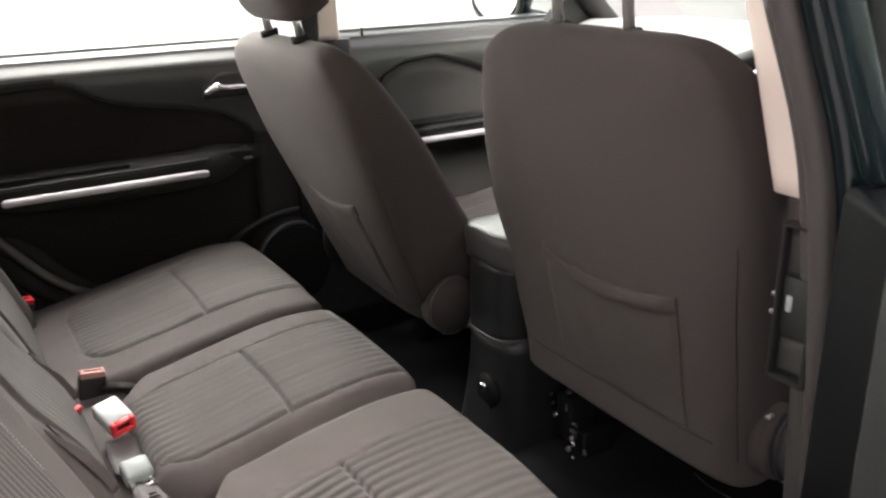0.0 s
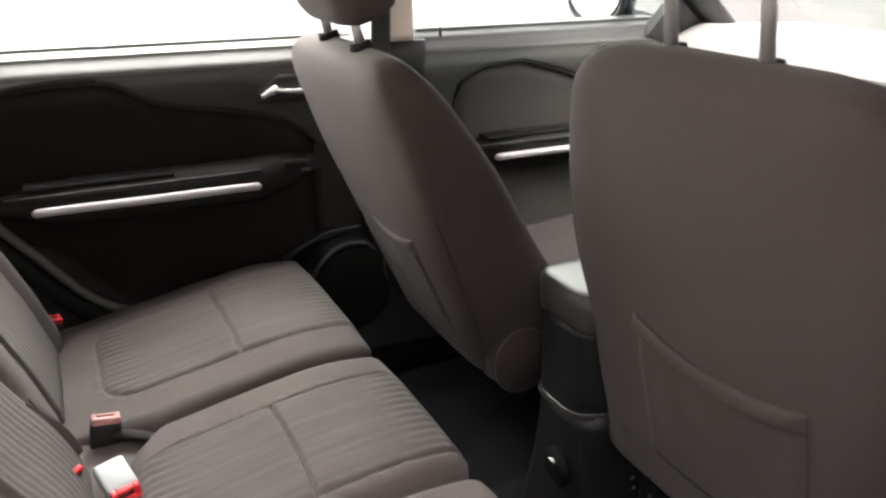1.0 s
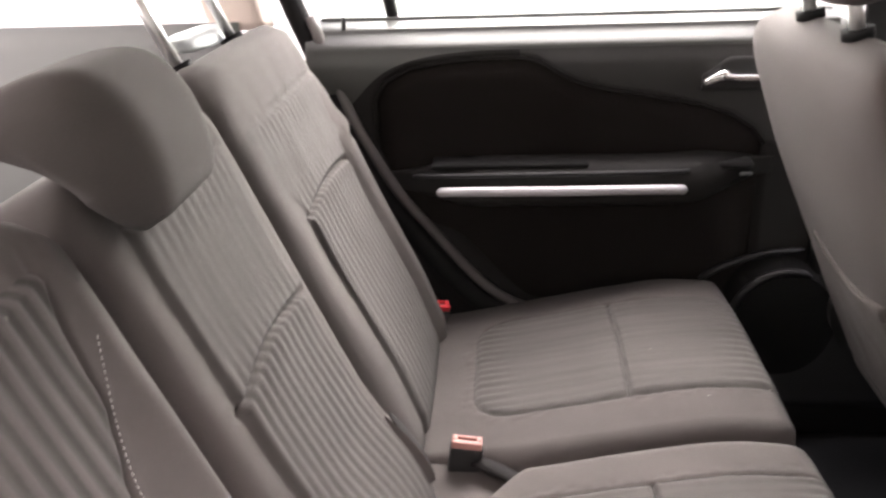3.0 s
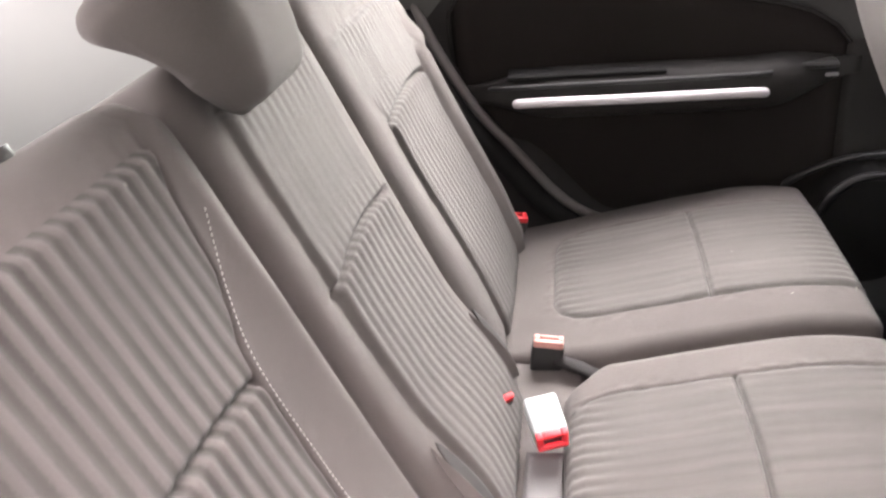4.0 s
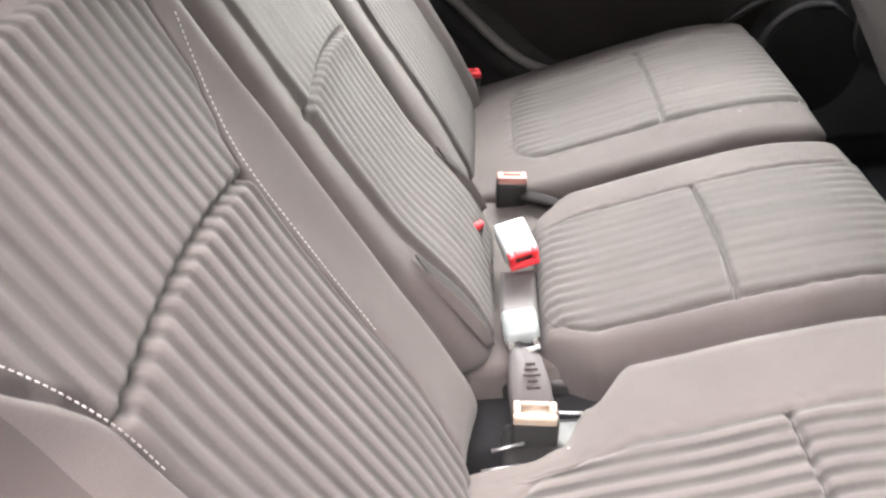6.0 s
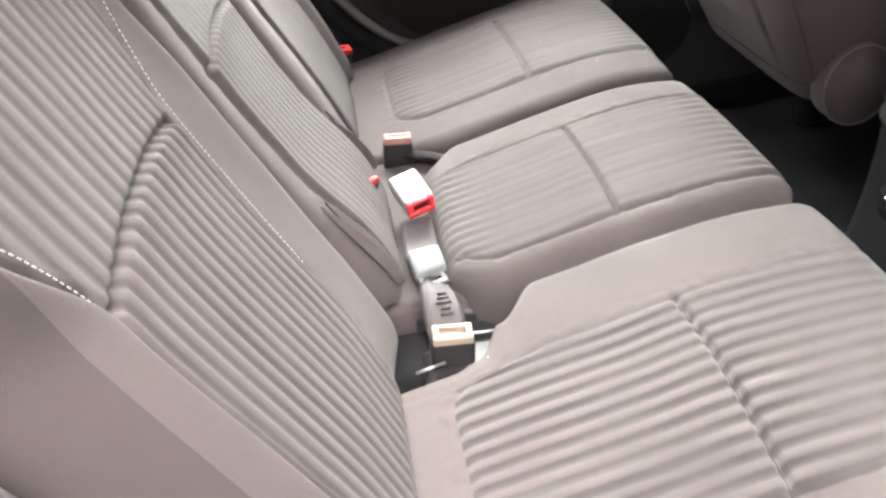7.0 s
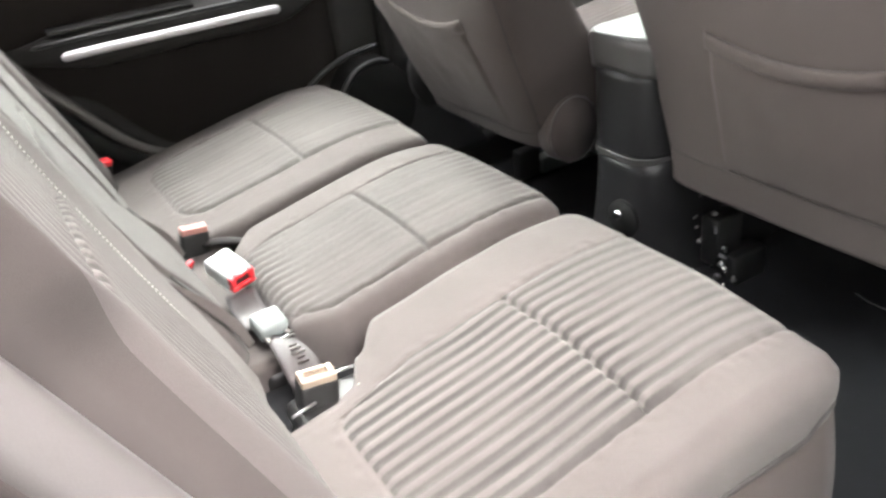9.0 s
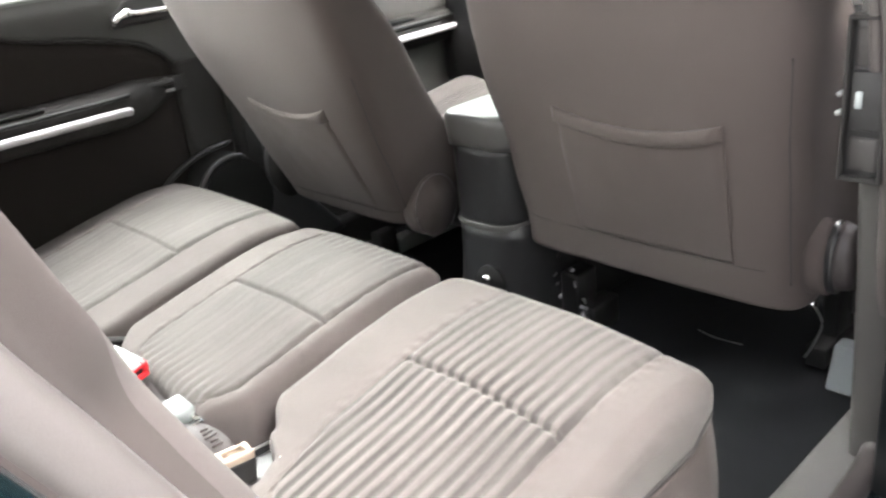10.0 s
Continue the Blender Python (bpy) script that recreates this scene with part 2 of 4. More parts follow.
def tube(points, r, n=8, steps=0, flat=1.0, side=Vector((0, 0, 1))):
    """A round bar along points; flat under 1 squeezes it along side."""
    pts = smooth_path(points, steps) if steps else [Vector(q) for q in points]
    frames = []
    for i, p in enumerate(pts):
        d = (pts[min(i + 1, len(pts) - 1)] - pts[max(i - 1, 0)]).normalized()
        s = side - d * side.dot(d)
        s = s.normalized() if s.length > 1e-3 else d.orthogonal().normalized()
        frames.append((p, s, d.cross(s)))
    def f(u, v):
        p, s, w = frames[round(v * (len(pts) - 1))]
        rr = r[round(v * (len(pts) - 1))] if isinstance(r, (list, tuple)) else r
        a = 2 * math.pi * u
        return p + s * (rr * flat * math.cos(a)) + w * (rr * math.sin(a))
    return loft(f, n, len(pts) - 1)


def ss(a, b, x):
    t = max(0.0, min(1.0, (x - a) / (b - a)))
    return t * t * (3 - 2 * t)


def interp(table, x):
    """A soft line through (x, value) pairs."""
    if x <= table[0][0]:
        return table[0][1]
    for (x0, y0), (x1, y1) in zip(table, table[1:]):
        if x <= x1:
            return y0 + (y1 - y0) * ss(x0, x1, x)
    return table[-1][1]


def lin(table, x):
    if x <= table[0][0]:
        return table[0][1]
    for (x0, y0), (x1, y1) in zip(table, table[1:]):
        if x <= x1:
            return y0 + (y1 - y0) * (x - x0) / (x1 - x0)
    return table[-1][1]


def round_pad(hw, hl, rc, r, depth, nx, ny, surf, nr=7, second=None):
    """A padded slab: half sizes hw and hl, plan corners rc, rolled edge r, sides going down by depth; surf(a, b) lifts its top."""
    bm = bmesh.new()
    iw, il = hw - rc, hl - rc
    ring = [-(2.0 - 2.0 * k / (nr + 2)) for k in range(nr + 2)]
    ca = ring + [None] * 0
    def axis(inner, n):
        return [(-inner, e) for e in ring] + [(-inner + 2 * inner * k / n, 0.0) for k in range(n + 1)] + [(inner, -e) for e in reversed(ring)]
    xs, ys = axis(iw, nx), axis(il, ny)
    mf = 0.5
    rows = []
    for b0, eb in ys:
        row = []
        for a0, ea in xs:
            m = max(abs(ea), abs(eb))
            if m < 1e-9:
                a, b, z = a0, b0, 0.0
            else:
                d = Vector((ea, eb)).normalized()
                if m <= mf:
                    o, z = (rc - r) * m / mf, 0.0
                elif m <= 1.0:
                    t = (m - mf) / (1 - mf) * math.pi / 2
                    o, z = rc - r + r * math.sin(t), r * (math.cos(t) - 1)
                else:
                    o, z = rc - 0.004 * (m - 1), -r - (depth - r) * (m - 1)
                a, b = a0 + d.x * o, b0 + d.y * o
            z += surf(a, b)
            row.append(bm.verts.new((a, b, z)))
        rows.append(row)
    for j in range(len(ys) - 1):
        for i in range(len(xs) - 1):
            f = bm.faces.new((rows[j][i], rows[j][i + 1], rows[j + 1][i + 1], rows[j + 1][i]))
            if second is not None:
                c = (rows[j][i].co + rows[j + 1][i + 1].co) / 2
                f.material_index = int(second(c.x, c.y))
    edge = rows[0] + [q[-1] for q in rows[1:]] + rows[-1][-2::-1] + [q[0] for q in rows[-2:0:-1]]
    bm.faces.new(edge)
    return bm


# ---- the setting ----
GROUND = -0.42
part("ground", box(-400, 400, -400, 400, GROUND - 0.3, GROUND, 0), M_CONCRETE, smooth=False)
tagged(bpy.data.objects["ground"], "worn grey concrete yard under the car", "ground", kind="structure")
# unseen walls added to hold back low sky light beside and before the car
tagged(part("light_block_south", box(-9, 7, -4.8, -4.5, GROUND, 4.2, 0.02), M_BLOCK, smooth=False), "unseen wall added to block low sky light beside the car", "wall", kind="structure")
tagged(part("light_block_east", box(7, 7.3, -4.8, 9, GROUND, 3.2, 0.02), M_BLOCK, smooth=False), "unseen wall added to block low sky light before the car", "wall", kind="structure")
# backdrop glows by itself to whiten the far windows and brighten the far seats
M_GLOW = bpy.data.materials.new("glowing white backdrop")
M_GLOW.use_nodes = True
_h = M_GLOW.node_tree.nodes["Principled BSDF"]
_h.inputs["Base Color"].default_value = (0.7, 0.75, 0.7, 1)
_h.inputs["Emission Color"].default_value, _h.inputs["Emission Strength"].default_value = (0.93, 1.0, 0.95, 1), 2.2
tagged(part("backdrop", box(-60, 60, 40, 40.5, GROUND, 34, 0), M_GLOW, smooth=False), "glowing white backdrop for the blown out outside beyond the car", "backdrop", kind="structure")

# ---- the car's shell ----
def carpet(u, v):
    x, y = -0.3 + 2.2 * u, -0.70 + 1.42 * v
    tunnel = 0.07 * ss(0.2, 0.1, abs(y + 0.03)) * ss(0.55, 0.75, x)
    front = 0.25 * ss(1.55, 1.85, x)
    seatbase = 0.16 * ss(0.42, 0.34, x)
    return Vector((x, y, 0.02 + tunnel + front + seatbase + 0.003 * noise.noise((x * 14, y * 14, 0))))


floor = tagged(part("floor", thick(sheet(carpet, 110, 70), 0.02), M_CARPET), "black carpeted car floor", "car floor", kind="structure")
part("scuff", tube([(1.012, -0.272, 0.0215), (1.004, -0.31, 0.0215), (1.008, -0.365, 0.0215)], 0.0012, 6, 8), M_STEEL, floor, "pale scuff line on the carpet")

ROOF_Z = 1.30
def roof(u, v):
    x, y = -1.3 + 2.5 * u, -0.62 + 1.24 * v
    return Vector((x, y, ROOF_Z - 0.07 * (y / 0.62) ** 2 - 0.10 * ((x + 0.1) / 1.3) ** 2))


tagged(part("ceiling", thick(sheet(roof, 24, 16), 0.03), M_HEADLINER), "pale cloth headliner of the car", "headliner", kind="structure")


# ---- seats in the rear row ----
UP = Vector((-0.387, 0, 0.922))
NRM = Vector((0.922, 0, 0.387))
BACK = Matrix(((0, UP.x, NRM.x, 0.0), (1, UP.y, NRM.y, 0.0), (0, UP.z, NRM.z, 0.25), (0, 0, 0, 1)))
PITCH = 0.0185


def rib(a):
    return (0.5 + 0.5 * math.cos(2 * math.pi * a / PITCH)) ** 0.8


TOP_LINE = [(-0.05, 0.262), (0.0, 0.272), (0.28, 0.329), (0.40, 0.349), (0.49, 0.338), (0.6, 0.327)]


def cushion_mesh(hw, pc, ph, tx, x0, rear, rc, ribs, notch, droop=0.0, crease=1.0):
    """A seat cushion from x0 to 0.487; pc and ph: centre and half width of its ribbed panel, tx: where the cross seam lies; droop: how far its outer flank falls away."""
    L = (0.487 - x0) / 2
    def surf(a, b):
        x = b + L + x0
        z = sum(lin(TOP_LINE, x + 0.014 * k) for k in range(-4, 5)) / 9 - 0.008 * (a / hw) ** 4 - droop * ss(0.03, -0.20, a)
        dx, dy = abs(a - pc) - ph, (rear - x)
        q = 0.06
        ex, ey = max(dx + q, 0), max(dy + q, 0)
        d = math.hypot(ex, ey) + min(max(dx + q, dy + q), 0) - q
        inside = ss(0.0, -0.012, d)
        t = x - tx - 0.003 * math.cos((a - pc) / ph * 1.5)
        full = 0.8 + 0.25 * ss(-0.35, 0.35, noise.noise((a * 7, b * 7, hw * 90))) + 0.4 * math.exp(-((t - 0.016) / 0.02) ** 2)
        heel = (0.0024 * ss(rear + 0.075, rear + 0.01, x) + 0.0016 * ss(0.40, 0.46, x)) * (ribs < 0.001)
        z += inside * (0.003 * crease + (ribs * full * (1 - 0.45 * ss(0.30, 0.39, x)) * ss(0.485, 0.44, x) + heel) * rib(a - pc))
        z -= 0.0052 * crease * math.exp(-(d / 0.0032) ** 2)
        z -= 0.0085 * math.exp(-(t / 0.0030) ** 2) * ss(0.004, -0.006, d)
        z += 0.0018 * math.exp(-((abs(t) - 0.02) / 0.03) ** 2) * inside
        z += 0.0006 * math.exp(-(t / 0.03) ** 2) * noise.noise((a * 70, b * 22, hw * 40)) * inside
        z += 0.0016 * math.exp(-((d - 0.004) / 0.013) ** 2) * noise.noise((a * 75, b * 75, hw * 30))
        return z + 0.002 * noise.noise((a * 9, b * 9, hw * 50)) + 0.0005 * noise.noise((a * 24, b * 24, hw * 20)) * (1 - inside)
    bm = round_pad(hw, L, rc, 0.024, 0.088, int(2 * hw / 0.0016), 190, surf, 7, lambda a, b: abs(a - pc) < ph and b + L + x0 > rear and math.hypot(max(abs(a - pc) - ph + 0.06, 0), max(rear - b - L - x0 + 0.06, 0)) < 0.06)
    for v in bm.verts:
        x = v.co.y + L + x0
        for side, cut in notch:
            lim, y0 = hw - interp(cut, x), hw - interp(cut, -1.0) - 0.035
            a = v.co.x * side
            if a > y0:
                v.co.x = side * (y0 + (a - y0) * (lim - y0) / (hw - y0))
    bm.transform(Matrix(((0, 1, 0, L + x0), (1, 0, 0, 0), (0, 0, 1, 0), (0, 0, 0, 1))))
    def on(a, x):
        return Vector((x, a, surf(a, x - L - x0)))
    cross = [on(pc - ph + 2 * ph * k / 90, tx + 0.003 * math.cos((2 * k / 90 - 1) * 1.5)) for k in range(91)]
    q = 0.06
    edge = [on(pc - ph, x) for x in [0.44 - (0.44 - rear - q) * k / 40 for k in range(41)]]
    edge += [on(pc - ph + q - q * math.cos(k / 10 * math.pi / 2), rear + q - q * math.sin(k / 10 * math.pi / 2)) for k in range(1, 10)]
    edge += [on(pc - ph + q + (2 * ph - 2 * q) * k / 20, rear) for k in range(21)]
    edge += [on(pc + ph - q + q * math.sin(k / 10 * math.pi / 2), rear + q - q * math.cos(k / 10 * math.pi / 2)) for k in range(1, 10)]
    edge += [on(pc + ph, x) for x in [rear + q + (0.44 - rear - q) * k / 40 for k in range(41)]]
    return bm, cross, edge


def foot_swell(v):
    """How far the middle backrest's foot stands forward over the gap behind its cushion."""
    return 0.022 * ss(0.21, 0.05, v)


def backrest_mesh(hw, pc, table, tv, top, height=0.60, ribs=0.0030, outer=1):
    """A backrest in its own plane; table: half width of the ribbed panel over the height, tv: the height of the cross seam."""
    H = height / 2
    def surf(a, b):
        v = b + H
        ph = interp(table, v)
        c = a - pc
        d = max(abs(c) - ph, v - top)
        inside = ss(0.0, -0.010, d)
        bow = tv + 0.012 * (1 - (c / ph) ** 2)
        full = (1.0 - (0.35 if hw > 0.25 else 0.92) * ss(tv, tv + 0.06, v)) * 0.8 + (0.3 if hw > 0.25 else 0.3 - 0.22 * ss(tv, tv + 0.06, v)) * ss(-0.35, 0.35, noise.noise((a * 6, b * 6, hw * 30))) + 0.45 * math.exp(-((v - bow + 0.016) / 0.014) ** 2) + 0.6 * ss(top - 0.06, top - 0.012, v)
        calm = 1 - ss(tv - 0.03, tv + 0.02, v) * ss(-0.05, -0.11, c) if 0.2 < hw < 0.25 else 1.0
        z = (0.001 + 0.003 * calm) * inside + inside * ribs * rib(c) * full
        z -= 0.006 * math.exp(-(d / 0.0045) ** 2) if hw > 0.25 else 0.003 * calm * math.exp(-(d / 0.007) ** 2)
        z -= 0.010 * math.exp(-((v - bow) / 0.0038) ** 2) * ss(0.006, -0.004, abs(c) - ph)
        z += 0.0006 * math.exp(-((v - bow + 0.02) / 0.03) ** 2) * inside
        z += 0.006 * ss(0.0, 0.15, v) * ss(0.34, 0.12, v) * ss(hw, hw * 0.6, abs(a))
        if hw < 0.2:
            z += foot_swell(v)
        if hw > 0.2 and c * outer < 0:
            z += (0.004 if outer > 0 else 0.020) * ss(ph, hw - 0.02, abs(c)) * ss(hw, hw - 0.05, abs(a))
        elif hw > 0.2:
            z += 0.018 * ss(ph - 0.004, ph + 0.032, abs(c)) - 0.040 * ss(min(ph + 0.03, hw - 0.05), hw - 0.01, abs(c))
        z += 0.0015 * math.exp(-((d - 0.004) / 0.014) ** 2) * noise.noise((a * 60, b * 60, hw * 30))
        return z + 0.0018 * noise.noise((a * 8, b * 8, hw * 70)) + 0.0007 * noise.noise((a * 25, b * 12, hw * 60)) * (1 - inside)
    # material 2 puts the outer flank's shade into the cloth colour
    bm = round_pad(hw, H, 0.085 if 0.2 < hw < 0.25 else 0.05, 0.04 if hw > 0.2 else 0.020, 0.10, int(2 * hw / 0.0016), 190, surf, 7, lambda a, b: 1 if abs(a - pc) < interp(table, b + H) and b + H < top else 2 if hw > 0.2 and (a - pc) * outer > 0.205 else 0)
    if outer < 0:
        for v in bm.verts:
            c = pc - v.co.x
            ph, lim = interp(table, v.co.y + H), interp([(0.40, 0.222), (0.56, 0.275)], v.co.y + H)
            if c > ph:
                v.co.x = pc - ph - (c - ph) * (lim - ph) / (hw + pc - ph)
    bm.transform(BACK @ Matrix.Translation((0, H, 0)))
    return bm


def back_at(y, v, n=0.0):
    """A point of the rear row's backrest plane: across, up along it, out of it."""
    return BACK @ Vector((y, v, n))


def stitch_line(points, parent, gap=0.0045):
    """A run of small pale stitches."""
    pts = smooth_path(points, 400)
    bms, acc = [], 0.0
    for p, q in zip(pts, pts[1:]):
        acc += (q - p).length
        if acc >= gap:
            acc = 0.0
            d = (q - p).normalized() * 0.0013
            bms.append(tube([p - d, p + d], 0.00048, 5))
    tagged(part("stitching", merge(*bms), M_STITCH, parent, "pale contrast stitching"), kind="stuff")


def post(parent, base, top, collar=True):
    part("headrest_post", tube([base, top], 0.0080, 14), M_POST, parent, "bright steel headrest post")
    if collar:
        part("post_collar", tube([Vector(base) - (Vector(top) - Vector(base)).normalized() * 0.006, Vector(base) + (Vector(top) - Vector(base)).normalized() * 0.005], 0.0175, 20), M_GRILLE, parent)


def rear_seat(name, label, cy, hw, pc, ph, x0, rear, ribs, bcy, bhw, bpc, table, tv, top):
    s = thing(name, label, "car seat", "rear row seats")
    c, cross, edge = cushion_mesh(hw, pc, ph, 0.278, x0, rear, 0.030, ribs, ([(1, [(0.07, 0.055), (0.135, 0.0)]), (-1, [(0.07, 0.03), (0.13, 0.0)])] if hw < 0.2 else [(-1, [(0.02, 0.022), (0.13, 0.0)])] if cy > 0 else [(1, [(0.05, 0.112), (0.08, 0.100), (0.11, 0.052), (0.16, 0.0)])]), 0.012 if cy < -0.2 else 0.0, 0.30 if cy < -0.2 else 0.45)
    c.transform(Matrix.Translation((0, cy, 0)))
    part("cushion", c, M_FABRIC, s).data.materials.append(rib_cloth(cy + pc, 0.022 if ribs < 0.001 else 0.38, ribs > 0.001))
    for line, r in ((cross, 0.0011), (edge, 0.00045))[:1 if cy < -0.2 else 2]:
        part("seam", tube([p + Vector((0, cy, 0.0002)) for p in line], r, 6), M_SEAM, s, "dark sewn seam")
    b = backrest_mesh(bhw, bpc, table, tv, top, 0.622 if cy > 0.2 else 0.60, 0.0025 if cy < -0.2 else 0.0014, 1 if cy > 0 else -1)
    b.transform(Matrix.Translation((0, bcy, 0)))
    me = part("backrest", b, M_FABRIC, s).data
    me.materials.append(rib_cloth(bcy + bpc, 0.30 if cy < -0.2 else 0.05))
    me.materials.append(M_SHADECLOTH)
    part("seat_base", box(0.02, 0.44, cy - hw + 0.02, cy + hw - 0.02, 0.03, 0.24, 0.012), M_BLACK, s)
    return s


OUTER = [(0, 0.128), (0.2, 0.132), (0.38, 0.137), (0.47, 0.175), (0.60, 0.20)]
MIDDLE = [(0, 0.118), (0.35, 0.125), (0.6, 0.13)]
seat_left = rear_seat("rear_seat", "brown grey ribbed cloth rear seat beside the closed door", 0.452, 0.238, 0.0, 0.142, -0.03, 0.055, 0.0003, 0.425, 0.235, 0.0, OUTER, 0.385, 0.525)
seat_mid = rear_seat("rear_seat", "narrow brown grey cloth middle rear seat", 0.024, 0.180, -0.024, 0.1195, 0.070, 0.074, 0.0003, 0.02, 0.168, 0.01, MIDDLE, 0.345, 0.54)
seat_right = rear_seat("rear_seat", "brown grey ribbed cloth rear seat beside the open doorway", -0.389, 0.221, -0.025, 0.124, -0.03, 0.040, 0.0020, -0.425, 0.268, 0.017, OUTER, 0.378, 0.56)


def bench_headrest(parent, cy, width, profile, label):
    """A headrest swept across the car from a closed side profile of (up, out) pairs of the backrest's plane."""
    ring = smooth_path([(a, b, 0) for a, b in profile] + [(*profile[0], 0)], 40)[:-1]
    ca, cb = sum(p.x for p in ring) / len(ring), sum(p.y for p in ring) / len(ring)
    def f(u, t):
        p = ring[int(round(u * len(ring))) % len(ring)]
        e = abs(2 * t - 1)
        k = 1 - 0.50 * max(0.0, (e - 0.45) / 0.55) ** 2.6
        return back_at(cy + (t - 0.5) * width, ca + (p.x - ca) * k, cb + (p.y - cb) * k)
    return part("headrest", loft(f, len(ring), 30), M_FABRIC, parent, label)


bench_headrest(seat_mid, -0.064, 0.176, [(0.532, 0.030), (0.544, 0.062), (0.608, 0.076), (0.658, 0.056), (0.676, 0.000), (0.668, -0.045), (0.650, -0.056), (0.634, -0.040), (0.606, -0.010), (0.566, 0.018)], "comma shaped cloth headrest pushed down over the backrest")
for py in (0.29, 0.51):
    post(seat_left, back_at(py, 0.622, -0.055), back_at(py, 0.76, -0.060))
bench_headrest(seat_left, 0.40, 0.26, [(0.735, 0.010), (0.75, 0.04), (0.83, 0.05), (0.90, 0.02), (0.91, -0.06), (0.86, -0.115), (0.76, -0.10), (0.735, -0.06)], "dark cloth headrest raised on two posts")
for py in (-0.46, -0.30):
    part("post_collar", tube([back_at(py, 0.592, -0.05), back_at(py, 0.607, -0.05)], 0.016, 18), M_BLACK, seat_right, "empty headrest socket")
stitch_line([back_at(-0.408 + 0.197, 0.50, 0.009), back_at(-0.408 + 0.158, 0.44, 0.008), back_at(-0.408 + 0.140, 0.385, 0.006), back_at(-0.408 + 0.137, 0.29, 0.006), back_at(-0.408 + 0.135, 0.20, 0.008)], seat_right)
stitch_line([back_at(-0.408 - 0.190, 0.50, 0.009), back_at(-0.408 - 0.158, 0.44, 0.008), back_at(-0.408 - 0.140, 0.385, 0.006), back_at(-0.408 - 0.138, 0.345, 0.006)], seat_right)
skirt = lambda u, t: Vector((0.02 + 0.445 * u + 0.02 * (1 - t) * ss(0.8, 1, u), -0.606 - 0.006 * math.sin(math.pi * t), 0.06 + 0.03 * ss(0.9, 1, u) + (0.185 - 0.02 * (1 - u)) * t))
part("side_skirt", thick(sheet(skirt, 24, 10), 0.012), M_BACKCLOTH, seat_right, "cloth covered side skirt of the seat")
part("skirt_piping", tube([skirt(k / 24, 1.0) for k in range(25)], 0.004, 8), M_SEAM, seat_right)
part("hinge_foot", box(0.40, 0.47, -0.60, -0.57, 0.03, 0.12, 0.008), M_PLASTIC, seat_right)

# ---- front seats ----
WIDE = [(0, 0.205), (0.15, 0.225), (0.38, 0.264), (0.48, 0.264), (0.575, 0.235)]
SLIM = [(0, 0.228), (0.15, 0.240), (0.30, 0.264), (0.575, 0.264)]
FLANK = [(0, 0.266), (0.20, 0.270), (0.36, 0.280), (0.575, 0.280)]
SB_L = 0.575


def back_section(v, wide, side=1):
    """Half width, depth and rear bulge of a front seat's back at the height v."""
    end = max(0.0, (v - 0.495) / 0.08)
    turn_in = math.sqrt(max(0.0, 1 - max(0.0, (v - 0.33) / 0.252) ** 2.1)) if wide is SLIM else 1.0
    low = min(1.0, max(0.0, (0.03 - v) / 0.06))
    k = math.sqrt(max(0.0, 1 - min(end, 1) ** 2.8))
    return (interp(wide, v) if side > 0 or wide is WIDE else interp(FLANK, v)) - 0.060 * (1 - k) - 0.085 * (1 - turn_in), (0.205 - 0.125 * v / SB_L) * (0.30 + 0.70 * k) * (1 - 0.3 * low), 0.035 * (1 - k)


def front_back(u, t, m, wide, foot, out=0.0):
    v = -foot + (SB_L + foot) * t
    a = 2 * math.pi * u
    c, s = math.cos(a), math.sin(a)
    w, dep, lead = back_section(v, wide, c)
    n = 0.34
    y = (w + out) * math.copysign(abs(c) ** n, c)
    x = dep / 2 + lead + (dep / 2 + out) * math.copysign(abs(s) ** 0.32, s)
    if wide is SLIM:
        y *= 1 + 0.13 * ss(-0.3, 0.9, s) * ss(0.5, 0.3, v)
    bulge = -0.012 * (1 - (y / w) ** 2) * math.sin(math.pi * min(1, v / 0.58)) if s < 0 else 0
    bolster = 0.012 * ss(0.55, 0.95, abs(y) / w) * ss(0.6, 0.35, v) if s > 0 else 0
    slack = 0.0032 * noise.noise((y * 5, v * 5, 3.0)) + 0.0016 * noise.noise((y * 13, v * 9, 7.0)) if s < 0 else 0
    return m @ Vector((x + bulge + bolster + slack, y, v))


def rear_face(y, v, m, wide, out=0.003):
    w, dep, lead = back_section(v, wide, y)
    c = max(-1, min(1, y / w))
    cc = abs(c) ** (1 / 0.34)
    s = math.sqrt(max(0, 1 - cc * cc))
    x = dep / 2 + lead - (dep / 2) * s ** 0.32 - 0.012 * (1 - (y / w) ** 2) * math.sin(math.pi * min(1, v / 0.58))
    x += 0.0032 * noise.noise((y * 5, v * 5, 3.0)) + 0.0016 * noise.noise((y * 13, v * 9, 7.0))
    return m @ Vector((x - out, y, v))


